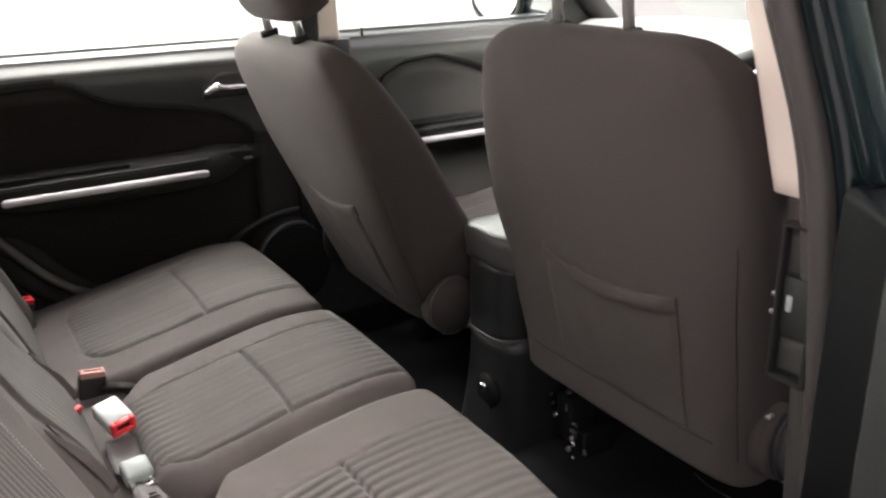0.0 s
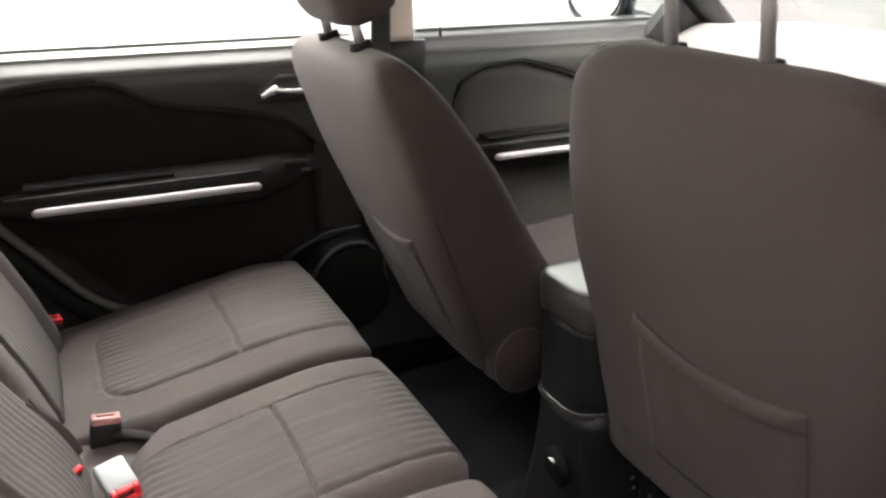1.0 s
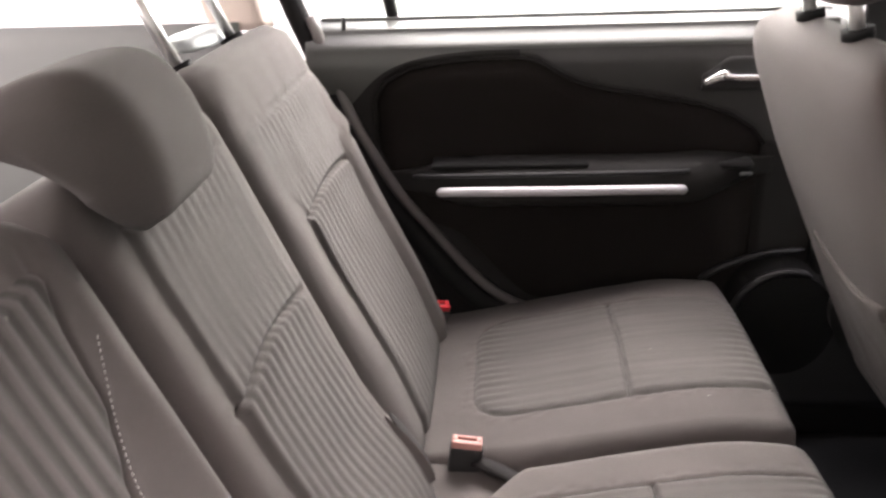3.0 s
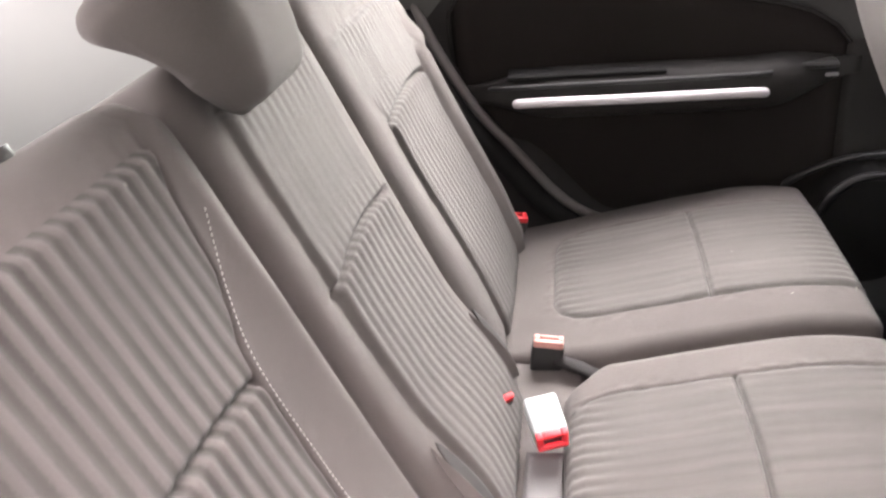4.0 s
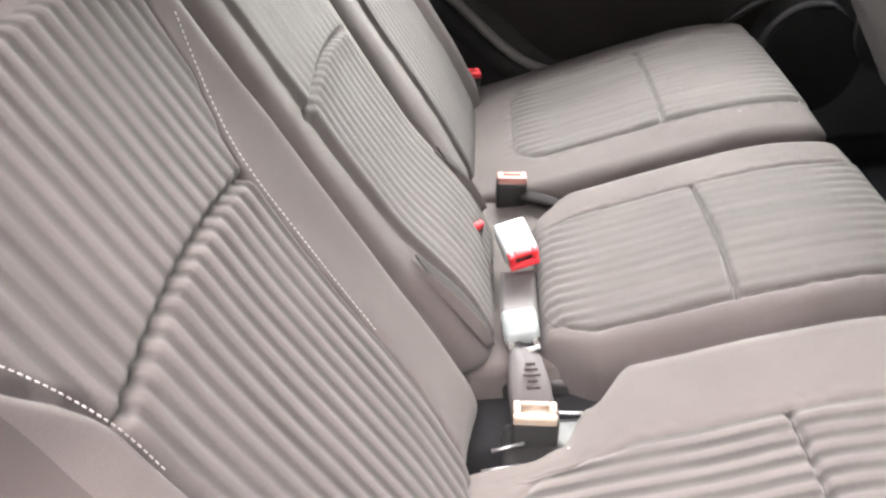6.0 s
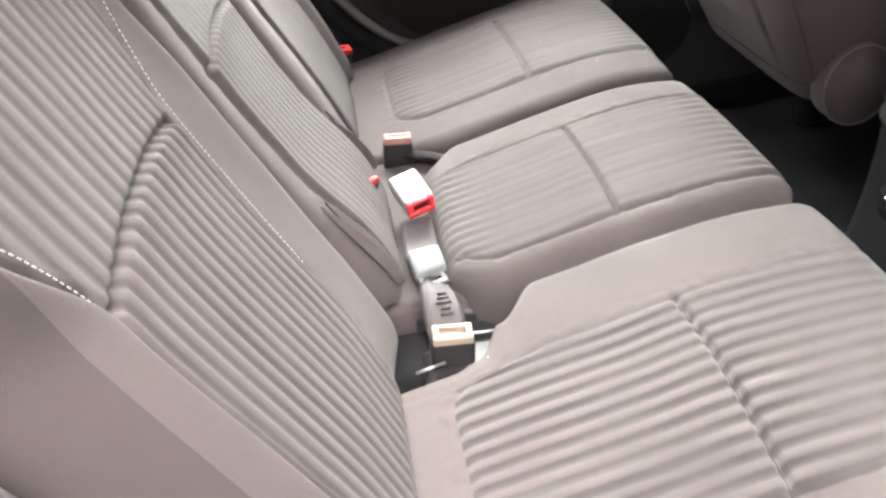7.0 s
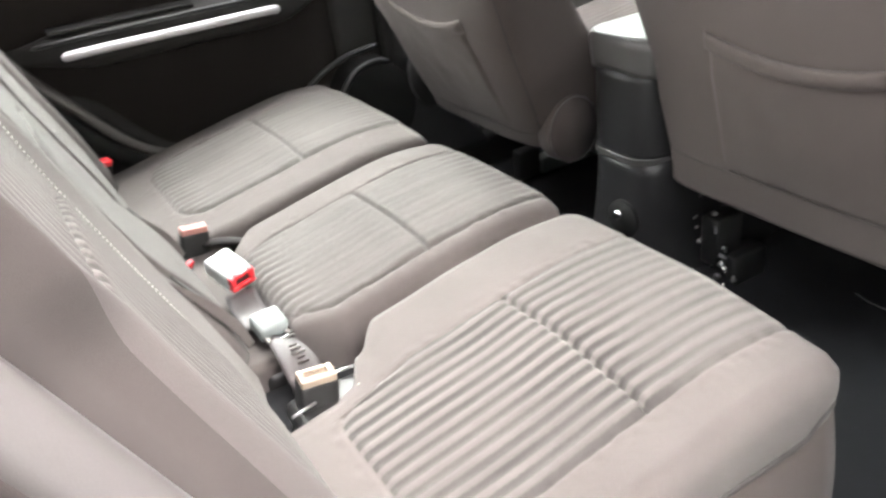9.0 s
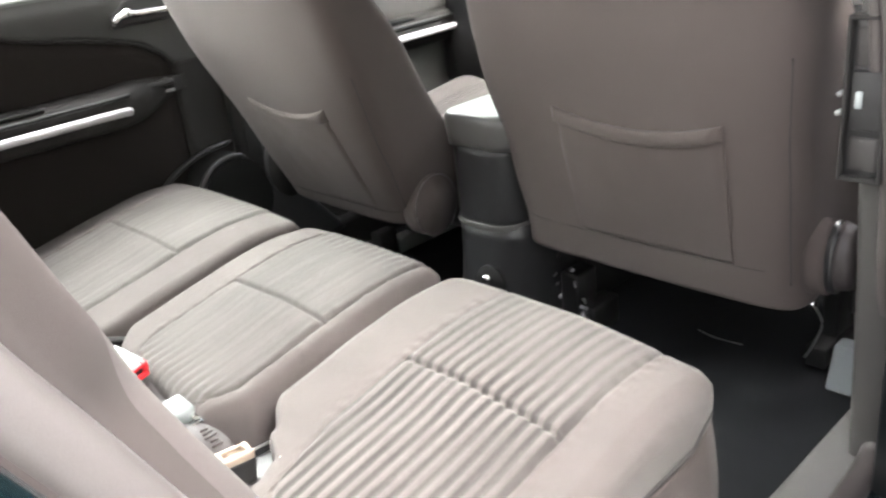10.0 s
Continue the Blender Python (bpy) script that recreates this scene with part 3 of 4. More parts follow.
def front_seat(label, x, y, z, tilt, extra, pocket, wide, posts, foot, knob):
    s = thing("front_seat", label, "car seat", "front row seats")
    m = pose(x, y, z, 0, -tilt, 0)
    part("backrest", loft(lambda u, t: front_back(u, t, m, wide, foot), 128, 100), M_BACKCLOTH, s)
    p0, p1, pv, proud = pocket
    sag = lambda yy: pv - 0.020 * (1 - ((yy - (p0 + p1) / 2) / ((p1 - p0) / 2)) ** 2)
    def flap(u, t):
        yy = p0 + (p1 - p0) * u
        vv = 0.035 + (sag(yy) - 0.035) * t
        ends = ss(0, 0.06, u) * ss(1, 0.94, u)
        slack = 0.0022 * ss(0.0, 0.5, t) * ends * (1 + noise.noise((yy * 11, vv * 14, 2.0)) + 0.5 * noise.noise((yy * 24, vv * 30, 5.0)))
        return rear_face(yy, vv, m, wide, 0.0006 + slack - 0.003 * (ss(0.93, 1.0, u) + (ss(0.07, 0.0, u) if wide is WIDE else 0.0)) - 0.0015 * ss(0.06, 0.0, t))
    pk = part("pocket", thick(sheet(flap, 90, 44), 0.001), M_BACKCLOTH, s, "map pocket of the seat back")
    def hem(u, t):
        yy = p0 + (p1 - p0) * u
        a = math.pi * t
        ends = 0.35 + 0.65 * ss(0, 0.08, u) * ss(1, 0.97, u)
        return rear_face(yy, sag(yy) - 0.010 + 0.0115 * math.cos(a), m, wide, -0.001 + proud * ends * math.sin(a) ** 0.45 * (1 + 0.15 * noise.noise((yy * 20, t, 1.0))))
    part("hem", thick(sheet(hem, 90, 14), 0.001), M_BACKCLOTH, pk, "folded hem of the map pocket")
    part("seam", tube([rear_face(p0 + (p1 - p0) * k / 40, sag(p0 + (p1 - p0) * k / 40) - 0.0225, m, wide, 0.0024) for k in range(41)], 0.0008, 6), M_BACKCLOTH, pk)
    for sy in (-1, 1):
        part("seam", tube([rear_face(sy * (interp(FLANK if wide is SLIM and sy < 0 else wide, v) * 0.95), v, m, wide, 0.0004) for v in [0.01 + 0.33 * k / 30 for k in range(31)]], 0.0011, 6), M_SEAM, s)
    part("seam", tube([rear_face(wide[0][1] * 0.97 * (k / 20 - 1), 0.032, m, wide, 0.0002) for k in range(41)], 0.0006, 6), M_SEAM, s)
    for sy in (-1, 1):
        base, top = m @ Vector((posts[0], posts[1] + sy * posts[2], SB_L + posts[3])), m @ Vector((posts[0] + 0.010, posts[1] + sy * posts[2], SB_L + extra + 0.03))
        post(s, base, top)
    def rest(u, t):
        v = SB_L + extra + 0.17 * t
        k = math.sqrt(max(0, 1 - abs(2 * t - 1) ** 3.5))
        a = 2 * math.pi * u
        c, q = math.cos(a), math.sin(a)
        return m @ Vector((0.085 + 0.058 * (0.55 + 0.45 * k) * math.copysign(abs(q) ** 0.6, q), 0.137 * (0.75 + 0.25 * k) * math.copysign(abs(c) ** 0.45, c), v))
    part("headrest", loft(rest, 48, 20), M_BACKCLOTH, s)
    # seat cushion and its plastic base
    def cush(a, b):
        return 0.26 + 0.03 * (b / 0.25) - 0.0 + 0.018 * ss(0.13, 0.22, abs(a)) + 0.002 * rib(a) * (abs(a) < 0.14)
    c = round_pad(0.222 if y > 0 else 0.18, 0.25, 0.06, 0.04, 0.12, 90, 40, cush)
    c.transform(Matrix.Translation((x + 0.36, y, 0.115)) @ Matrix(((0, 1, 0, 0), (1, 0, 0, 0), (0, 0, 1, 0), (0, 0, 0, 1))))
    # driver cushion takes the shade-darkened cloth
    part("cushion", c, M_FABRIC if y > 0 else M_SHADECLOTH, s)
    part("seat_frame", box(x + 0.12, x + 0.56, y - 0.23, y + 0.23, 0.235, 0.27, 0.01), M_BLACK, s)
    for sy in (-1, 1):
        part("rail", box(x + 0.27, x + 0.60, y + sy * 0.19 - 0.018, y + sy * 0.19 + 0.018, 0.03, 0.07, 0.004), M_BLACK if y < 0 else M_STEEL, s, "seat rail")
        part("leg", box(x + 0.32, x + 0.38, y + sy * 0.19 - 0.014, y + sy * 0.19 + 0.014, 0.06, 0.245, 0.004), M_BLACK, s)
    oy = y + math.copysign(0.280 if y > 0 else 0.292, y)
    def disc(cx, cz, rx, rz, y0, y1, shrink=0.9):
        return loft(lambda u, t: Vector((cx + rx * (1 - (1 - shrink) * t) * math.cos(2 * math.pi * u), y0 + (y1 - y0) * t, cz + rz * (1 - (1 - shrink) * t) * math.sin(2 * math.pi * u))), 36, 3)
    q = math.copysign(1.0, y)
    hx, hz = x + (0.045 if y > 0 else 0.060), z + 0.045
    hc = part("hinge_cover", disc(hx, hz, 0.052 * knob, 0.074 * knob, oy - q * 0.03, oy - q * 0.004, 0.94), M_BACKCLOTH if y < 0 else M_PLASTIC, s, "rounded plastic recliner cover")
    part("lever_disc", disc(hx + 0.008, hz + 0.002, 0.044 * knob, 0.066 * knob, oy + q * 0.004, oy + q * 0.026, 0.86), M_SEAL if y < 0 else M_PLASTIC, hc, "satin plastic recliner disc")
    part("gap_ring", disc(hx + 0.004, hz, 0.044 * knob, 0.066 * knob, oy - q * 0.006, oy + q * 0.006, 1.0), M_BLACK, hc)
    if y > 0:
        inner = part("inner_cover", disc(x + 0.055, z + 0.035, 0.055, 0.062, y - 0.19, y - 0.224, 0.98), M_BACKCLOTH, s, "flush inner recliner cover")
        part("rim", tube([(x + 0.055 + 0.0535 * math.cos(2 * math.pi * k / 36), y - 0.2245, z + 0.035 + 0.0605 * math.sin(2 * math.pi * k / 36)) for k in range(37)], 0.0011, 6), M_LEATHER, inner)
    if y > 0:
        part("rail_cap", box(x + 0.215, x + 0.272, y + 0.18, y + 0.22, 0.025, 0.098, 0.008), M_PLASTIC, s, "plastic rail end cap")
    else:
        cap = bmesh.new()
        bmesh.ops.create_cube(cap, size=1.0, matrix=Matrix.Translation((0.972, -0.566, 0.066)) @ Matrix.Diagonal((0.05, 0.046, 0.082, 1)))
        for v in cap.verts:
            if v.co.z > 0.066:
                v.co.x, v.co.y = 0.978 + (v.co.x - 0.972) * 0.7, -0.566 + (v.co.y + 0.566) * 0.78
        bmesh.ops.bevel(cap, geom=cap.edges[:], offset=0.006, segments=3, profile=0.5, affect="EDGES")
        part("rail_cap", cap, M_PALE, s, "pale grey plastic rail end cap")
        part("rail_tab", box(0.97, 1.03, -0.60, -0.575, 0.085, 0.095, 0.003), M_PALE, s)
        wire = smooth_path([(0.905, -0.535, 0.20), (0.915, -0.545, 0.165), (0.908, -0.535, 0.125), (0.918, -0.520, 0.095)], 14)
        part("cable", tube(wire, 0.0022, 8), M_STEEL, s, "thin bare cable under the seat")
        part("bolt", tube([(0.893, -0.533, 0.205), (0.905, -0.533, 0.205)], 0.009, 12), M_CHROME, s, "bright bolt head")
    part("valance", box(x + 0.14, x + 0.56, oy - 0.022, oy + 0.012, 0.22, 0.36, 0.012), M_PLASTIC, s, "dark plastic seat valance")
    return s


front_seat("brown grey cloth front passenger seat, leaning back", 0.655, 0.330, 0.275, 22, 0.035, (-0.145, 0.10, 0.275, 0.005), WIDE, (0.056, 0.000, 0.078, 0.004), 0.0, 1.0)
front_seat("brown grey cloth front driver seat, set upright", 0.725, -0.316, 0.300, 9.5, 0.16, (-0.180, 0.097, 0.250, 0.0105), SLIM, (0.060, 0.018, 0.072, -0.006), 0.030, 0.78)

# ---- centre console ----
console = thing("centre_console", "charcoal plastic centre console with a padded armrest lid", "centre console")
CY = -0.016


def console_ring(x0, x1, hw, z0, z1, r0, flare=0.0):
    def f(u, t):
        a = 2 * math.pi * u
        c, s = math.cos(a), math.sin(a)
        k = 1 + flare * (1 - t) ** 2
        return Vector(((x0 + x1) / 2 + (x1 - x0) / 2 * k * math.copysign(abs(c) ** 0.35, c), CY + hw * k * math.copysign(abs(s) ** 0.5, s), z0 + (z1 - z0) * t))
    return loft(f, 56, 10)


part("base", console_ring(0.70, 1.30, 0.090, 0.02, 0.300, 0.05, 0.16), M_CONSOLE, console)
part("upper_box", console_ring(0.695, 1.28, 0.082, 0.302, 0.445, 0.05), M_CONSOLE, console)
def lid(a, b):
    return 0.004 * (1 - (a / 0.085) ** 2)
lb = round_pad(0.086, 0.17, 0.05, 0.014, 0.06, 20, 30, lid)
lb.transform(Matrix.Translation((0.862, CY, 0.500)) @ Matrix(((0, 1, 0, 0), (1, 0, 0, 0), (0, 0, 1, 0), (0, 0, 0, 1))))
part("armrest_lid", lb, M_LEATHER, console, "padded leatherette armrest lid")
# no hollow is cut; a dark disc gives the recess its shade
part("recess", tube([(0.6895, CY - 0.022, 0.192), (0.699, CY - 0.022, 0.192)], 0.034, 24), M_GRILLE, console, "flat dark disc for the shaded recess round the screw")
part("joint_ring", console_ring(0.692, 1.283, 0.0850, 0.296, 0.306, 0.05), M_LEATHER, console, "satin joint between the two boxes")
part("screw", tube([(0.680, CY - 0.02, 0.203), (0.694, CY - 0.02, 0.203)], 0.008, 14), M_CHROME, console, "bright fixing screw")

# ---- doors on the far side ----
def wedge(points, y0, y1):
    """A flat plate cut to a side outline of (x, z) points."""
    bm = bmesh.new()
    a = [bm.verts.new((x, y0, z)) for x, z in points]
    b = [bm.verts.new((x, y1, z)) for x, z in points]
    bm.faces.new(a)
    bm.faces.new(b[::-1])
    for i in range(len(points)):
        k = (i + 1) % len(points)
        bm.faces.new((a[i], b[i], b[k], a[k]))
    return bm


BELT = 0.79


def door_y(z):
    """How far out the far doors' trim lies at the height z."""
    return interp([(0.05, 0.70), (0.20, 0.728), (0.45, 0.732), (0.62, 0.726), (0.715, 0.712), (0.745, 0.718), (0.775, 0.742), (0.79, 0.782)], z)


def far_door(label, x0, x1, strip, inset, top, hx, hz, cloth, low):
    d = thing("car_door", label, "car door", "doors of the far side")
    i0, i1 = inset
    def edge_of(x, z):
        """How deep inside the insert's outline a point lies."""
        return min(x - i0, i1 - x, lin(top, x) - z, z - 0.23)
    def panel(u, t):
        x = x0 + (x1 - x0) * u
        mid = lin(CREST, x) if cloth is M_DOORCLOTH else 0.68
        z = 0.575 + (mid - 0.575) * t / 0.5 if t < 0.5 else mid + (BELT - mid) * (t - 0.5) / 0.5
        return Vector((x, door_y(z) + 0.016 * ss(0.0, 0.016, edge_of(x, z)), z))
    def lower_panel(u, t):
        x = x0 + (x1 - x0) * u
        z = 0.04 + 0.535 * t
        return Vector((x, door_y(z) + 0.016 * ss(0.0, 0.016, edge_of(x, z)), z))
    up = part("door_panel", slab_sheet(panel, 200, 80, (0, 0.02, 0)), M_UPPER, d, "soft grey upper door trim")
    if cloth is M_DOORCLOTH:
        up.data.materials.append(M_DOORDARK)
        up.data.materials.append(M_DOORMID)
        for f in up.data.polygons:
            if f.center.z < lin(CREST, f.center.x) - 0.0002:
                f.material_index = 2 if f.center.x > 0.13 and f.center.z > lin(top, f.center.x) - 0.006 else 1
    part("lower_panel", slab_sheet(lower_panel, 130, 70, (0, 0.02, 0)), M_DOORDARK, d, "dark plastic lower door trim")
    def ins(u, t):
        x = i0 + 0.010 + (i1 - i0 - 0.02) * u
        lo, hi = 0.24, lin(top, x) - 0.010
        z = lo + (hi - lo) * t
        e = min((x - i0 - 0.01), (i1 - x - 0.01), hi - z, z - lo)
        return Vector((x, door_y(z) + 0.012 - 0.010 * ss(0, 0.03, e), z))
    part("door_insert", slab_sheet(ins, 80, 50, (0, 0.004, 0)), cloth, d, "cloth door insert")
    rim = [Vector((i0 + 0.008, door_y(0.55) + 0.006, 0.55))] + [Vector((x, door_y(lin(top, x)) + 0.006, lin(top, x) - 0.008)) for x in [i0 + 0.008 + (i1 - i0 - 0.016) * k / 30 for k in range(31)]]
    part("insert_rim", tube(rim, 0.0035, 8), M_DOORDARK, d, "dark groove round the insert")
    s0, s1 = strip
    def arm(u, t):
        x = s0 - 0.10 + (s1 - s0 + 0.26) * u
        a = math.pi * (t - 0.5)
        w = ss(0, 0.26, u) * ss(1.0, 0.78, u)
        rise = 0.02 * ss(0.7, 1.0, u)
        return Vector((x, 0.726 - 0.062 * w * math.cos(a) ** 0.5, 0.512 + rise + 0.042 * math.sin(a) * (0.35 + 0.65 * w)))
    part("armrest", slab_sheet(arm, 50, 16, (0, 0.004, 0)), M_DOORDARK, d, "dark door armrest with a grab recess")
    part("switch_block", box(s1 - 0.03, s1 + 0.115, 0.684, 0.73, 0.538, 0.550, 0.005), M_BLACK, d, "glossy black switch block")
    # a dark bar drawn for the shade in the grab slit
    part("grab_shade", box(s0 - 0.01, s0 + 0.26, 0.676, 0.73, 0.546, 0.5535, 0.003), M_GRILLE, d)
    n = 24
    pts = smooth_path([(s0, 0.667, 0.506), (s0 + 0.03, 0.6575, 0.511), ((s0 + s1) / 2, 0.6545, 0.512), (s1 - 0.03, 0.6575, 0.512), (s1, 0.668, 0.506)], n)
    part("trim_strip", tube(pts, [0.001, 0.0050, 0.0072, 0.0082] + [0.0088] * (n - 7) + [0.0082, 0.0072, 0.0050, 0.001], 10, 0, 1.0), M_SATIN, d, "satin silver trim strip")
    part("armrest_lip", tube([(s0 - 0.045, 0.690, 0.530), (s0 + 0.02, 0.669, 0.536), ((s0 + s1) / 2, 0.664, 0.539), (s1 - 0.02, 0.667, 0.540), (s1 + 0.01, 0.684, 0.538)], [0.002] + [0.0045] * 19 + [0.002], 8, 20), M_CONSOLE, d, "satin lip along the armrest")
    part("handle_recess", thick(sheet(lambda u, t: Vector((hx - 0.012 + 0.15 * u, door_y(hz) + 0.002 + 0.0 * t, hz - 0.02 + 0.055 * t * (0.5 + 0.5 * ss(0, 0.3, u)))), 16, 6), 0.006), M_BLACK, d, "dark recess behind the handle")
    hy = door_y(hz) - 0.012
    part("handle", tube([(hx - 0.012, hy + 0.010, hz - 0.010), (hx + 0.018, hy - 0.002, hz + 0.006), (hx + 0.04, hy - 0.004, hz + 0.002), (hx + 0.13, hy, hz)], [0.003] + [0.009] * 3 + [0.0105] * 2 + [0.007] * 6 + [0.006], 10, 12, 1.0), M_CHROME, d, "chrome inner door handle")
    px = x0 + 0.065
    part("lock_pin", tube([(px, 0.745, 0.762), (px, 0.748, 0.795), (px, 0.749, 0.797)], [0.0045, 0.0035, 0.0025], 10), M_BLACK, d, "black lock pin")
    part("pin_collar", tube([(px, 0.744, 0.757), (px, 0.745, 0.765)], 0.009, 12), M_BLACK, d)
    part("window_seal", box(x0 + 0.02, x1 - 0.02, 0.776, 0.843, 0.781, 0.792, 0.003), M_UPPER, d)
    part("outer_skin", box(x0, x1, 0.845, 0.87, -0.25, 0.772, 0.01), M_PAINT, d)
    pane = part("pane", box(x0 + 0.02, x1 - 0.02, 0.800, 0.804, 0.78, 1.20, 0), M_GLASS, d, "clear side window", smooth=False)
    pane.visible_shadow = False
    part("door_pocket", thick(sheet(lambda u, t: Vector((low[0] + (low[1] - low[0]) * u, 0.725 - 0.035 * math.sin(math.pi * u) ** 0.6 * ss(0, 0.3, t), 0.06 + 0.20 * t)), 24, 8), 0.006), M_DOORDARK, d, "dark plastic door bin")
    return d


CREST = [(p.x, p.y) for p in smooth_path([(-0.235, 0.60, 0), (-0.17, 0.645, 0), (-0.125, 0.690, 0), (-0.09, 0.714, 0), (-0.04, 0.730, 0), (0.03, 0.739, 0), (0.15, 0.742, 0), (0.66, 0.742, 0)], 60)]
R_TOP = [(-0.13, 0.62), (-0.122, 0.665), (-0.105, 0.697), (-0.06, 0.722), (0.0, 0.731), (0.06, 0.735), (0.13, 0.736), (0.16, 0.732), (0.19, 0.713), (0.225, 0.693), (0.28, 0.679), (0.375, 0.662), (0.44, 0.648), (0.49, 0.632), (0.53, 0.605), (0.56, 0.566), (0.60, 0.53)]
F_TOP = [(0.87, 0.60), (0.885, 0.68), (0.95, 0.713), (1.05, 0.723), (1.17, 0.69), (1.30, 0.64), (1.5, 0.62)]
door_rl = far_door("closed far rear car door with dark insert and silver strip", -0.235, 0.655, (-0.013, 0.411), (-0.13, 0.56), R_TOP, 0.445, 0.688, M_DOORCLOTH, (0.20, 0.55))
far_door("closed far front car door with grey insert and silver strip", 0.79, 1.62, (0.955, 1.36), (0.87, 1.5), F_TOP, 1.24, 0.71, M_GREYCLOTH, (0.95, 1.45))
pod = part("speaker_pod", loft(lambda u, t: Vector((0.60 + 0.098 * (1 - 0.06 * t) * math.cos(2 * math.pi * u), 0.735 - 0.075 * t, 0.25 + 0.108 * (1 - 0.06 * t) * math.sin(2 * math.pi * u))), 44, 4), M_GRILLE, door_rl, "black round speaker pod", smooth=False)
part("rim", tube([(0.60 + 0.094 * math.cos(2 * math.pi * k / 44), 0.662, 0.25 + 0.104 * math.sin(2 * math.pi * k / 44)) for k in range(8, 27)], [0.003] + [0.008] * 17 + [0.003], 10), M_CONSOLE, pod)
part("swage", tube([(0.46, 0.722, 0.315), (0.50, 0.712, 0.345), (0.56, 0.708, 0.368), (0.64, 0.715, 0.375)], [0.003] + [0.007] * 14 + [0.003], 8, 15), M_CONSOLE, door_rl)
part("latch_mark", box(0.508, 0.530, 0.700, 0.708, 0.520, 0.526, 0.002), M_STEEL, door_rl)
part("window_divider", tube([(-0.088, 0.79, 0.78), (-0.125, 0.765, 0.98), (-0.17, 0.72, 1.2)], 0.011, 10), M_BLACK, door_rl, "black window divider bar")
ARCH = [(-0.225, 0.740, 0.80), (-0.165, 0.722, 0.635), (-0.095, 0.722, 0.50), (-0.02, 0.720, 0.405), (0.075, 0.716, 0.298), (0.17, 0.712, 0.252), (0.30, 0.710, 0.235)]
part("edge_seal", tube(ARCH, 0.010, 10, 40), M_EDGE, door_rl, "grey rubber door edge seal")

# mirror outside the far front door
mirror = thing("door_mirror", "dark teal door mirror outside the far front window", "door mirror")
def shell(u, t):
    a = 2 * math.pi * u
    k = math.sqrt(max(0, 1 - t ** 2.2))
    c, q = math.cos(a), math.sin(a)
    return Vector((1.42 + 0.10 * t, 0.97 + 0.125 * max(k, 0.02) * math.copysign(abs(c) ** 0.8, c), 0.845 + 0.085 * max(k, 0.02) * math.copysign(abs(q) ** 0.8, q)))
part("housing", loft(shell, 40, 14), M_PAINT, mirror)
part("rim", tube([shell(k / 40, 0.0) for k in range(41)], 0.009, 8), M_BLACK, mirror)
part("glass", loft(lambda u, t: Vector((1.416 - 0.003 * t, 0.97 + 0.115 * math.cos(2 * math.pi * u), 0.845 + 0.076 * math.sin(2 * math.pi * u))), 40, 1), M_MIRROR, mirror, "mirror glass", smooth=False)
part("arm", tube([(1.46, 0.93, 0.80), (1.48, 0.80, 0.775)], 0.03, 14, 0, 0.6), M_PAINT, mirror)

# ---- pillars and body sides ----
def setting(name, bm, material, label, category, smooth=True):
    return tagged(part(name, bm, material, None, smooth=smooth), label, category, kind="structure")


def bar(points, w, d, material, name, label, category="pillar trim"):
    """A soft-edged pillar through points: w along the car, d across it."""
    pts = smooth_path(points, 20)
    def f(u, t):
        p = pts[round(t * 20)]
        a = 2 * math.pi * u
        c, s = math.cos(a), math.sin(a)
        return p + Vector((w / 2 * math.copysign(abs(c) ** 0.45, c), d / 2 * math.copysign(abs(s) ** 0.45, s), 0))
    return setting(name, loft(f, 28, 20), material, label, category)


# far side
bar([(0.735, 0.745, -0.02), (0.735, 0.748, 0.4), (0.735, 0.740, 0.775)], 0.15, 0.07, M_PLASTIC, "trim_1", "dark lower trim of the far middle pillar")
def pillar_foot(u, t):
    a = 2 * math.pi * u
    c, q = math.cos(a), math.sin(a)
    k = (1 - t) ** 1.8
    return Vector((0.71 + (0.07 + 0.12 * k) * math.copysign(abs(c) ** 0.5, c), 0.742 - 0.030 * k + (0.036 + 0.030 * k) * math.copysign(abs(q) ** 0.5, q), 0.085 + 0.24 * t))
setting("trim_14", loft(pillar_foot, 36, 16), M_CONSOLE, "flared dark plastic foot of the far middle pillar", "pillar trim")
bar([(0.735, 0.728, 0.777), (0.72, 0.70, 0.95), (0.69, 0.62, 1.2)], 0.085, 0.05, M_BEIGE, "trim_2", "beige upper trim of the far middle pillar")
setting("door_seal_2", tube([(-0.36, 0.66, 1.2), (-0.305, 0.735, 0.97), (-0.262, 0.757, 0.83), (-0.215, 0.742, 0.72), (-0.168, 0.732, 0.61), (-0.105, 0.728, 0.47), (-0.035, 0.722, 0.37), (0.055, 0.716, 0.275), (0.15, 0.71, 0.235)], 0.019, 12, 60), M_GRILLE, "black rubber seal of the far rear doorway", "door seal")
bar([(-0.335, 0.71, 0.79), (-0.365, 0.68, 0.95), (-0.41, 0.61, 1.2)], 0.10, 0.07, M_BEIGE, "trim_4", "beige trim of the far rear pillar")
setting("wheel_arch_1", thick(sheet(lambda u, t: Vector((-0.60 + 0.90 * u, 0.75 - 0.03 * t, interp([(-0.6, 0.74), (-0.225, 0.72), (-0.02, 0.42), (0.17, 0.27), (0.30, 0.24)], -0.60 + 0.90 * u) * (1 - t) + 0.02 * t)), 40, 8), 0.02), M_DOORDARK, "dark trim over the far wheel arch", "wheel arch")
belt_far = thing("seat_belt", "dark seat belt hanging by the far front pillar", "seat belt")
part("webbing", tube([(0.69, 0.700, 0.30), (0.69, 0.695, 0.55), (0.69, 0.685, 0.80), (0.68, 0.64, 1.05)], 0.022, 8, 16, 0.08, Vector((0, 1, 0))), M_BLACK, belt_far)
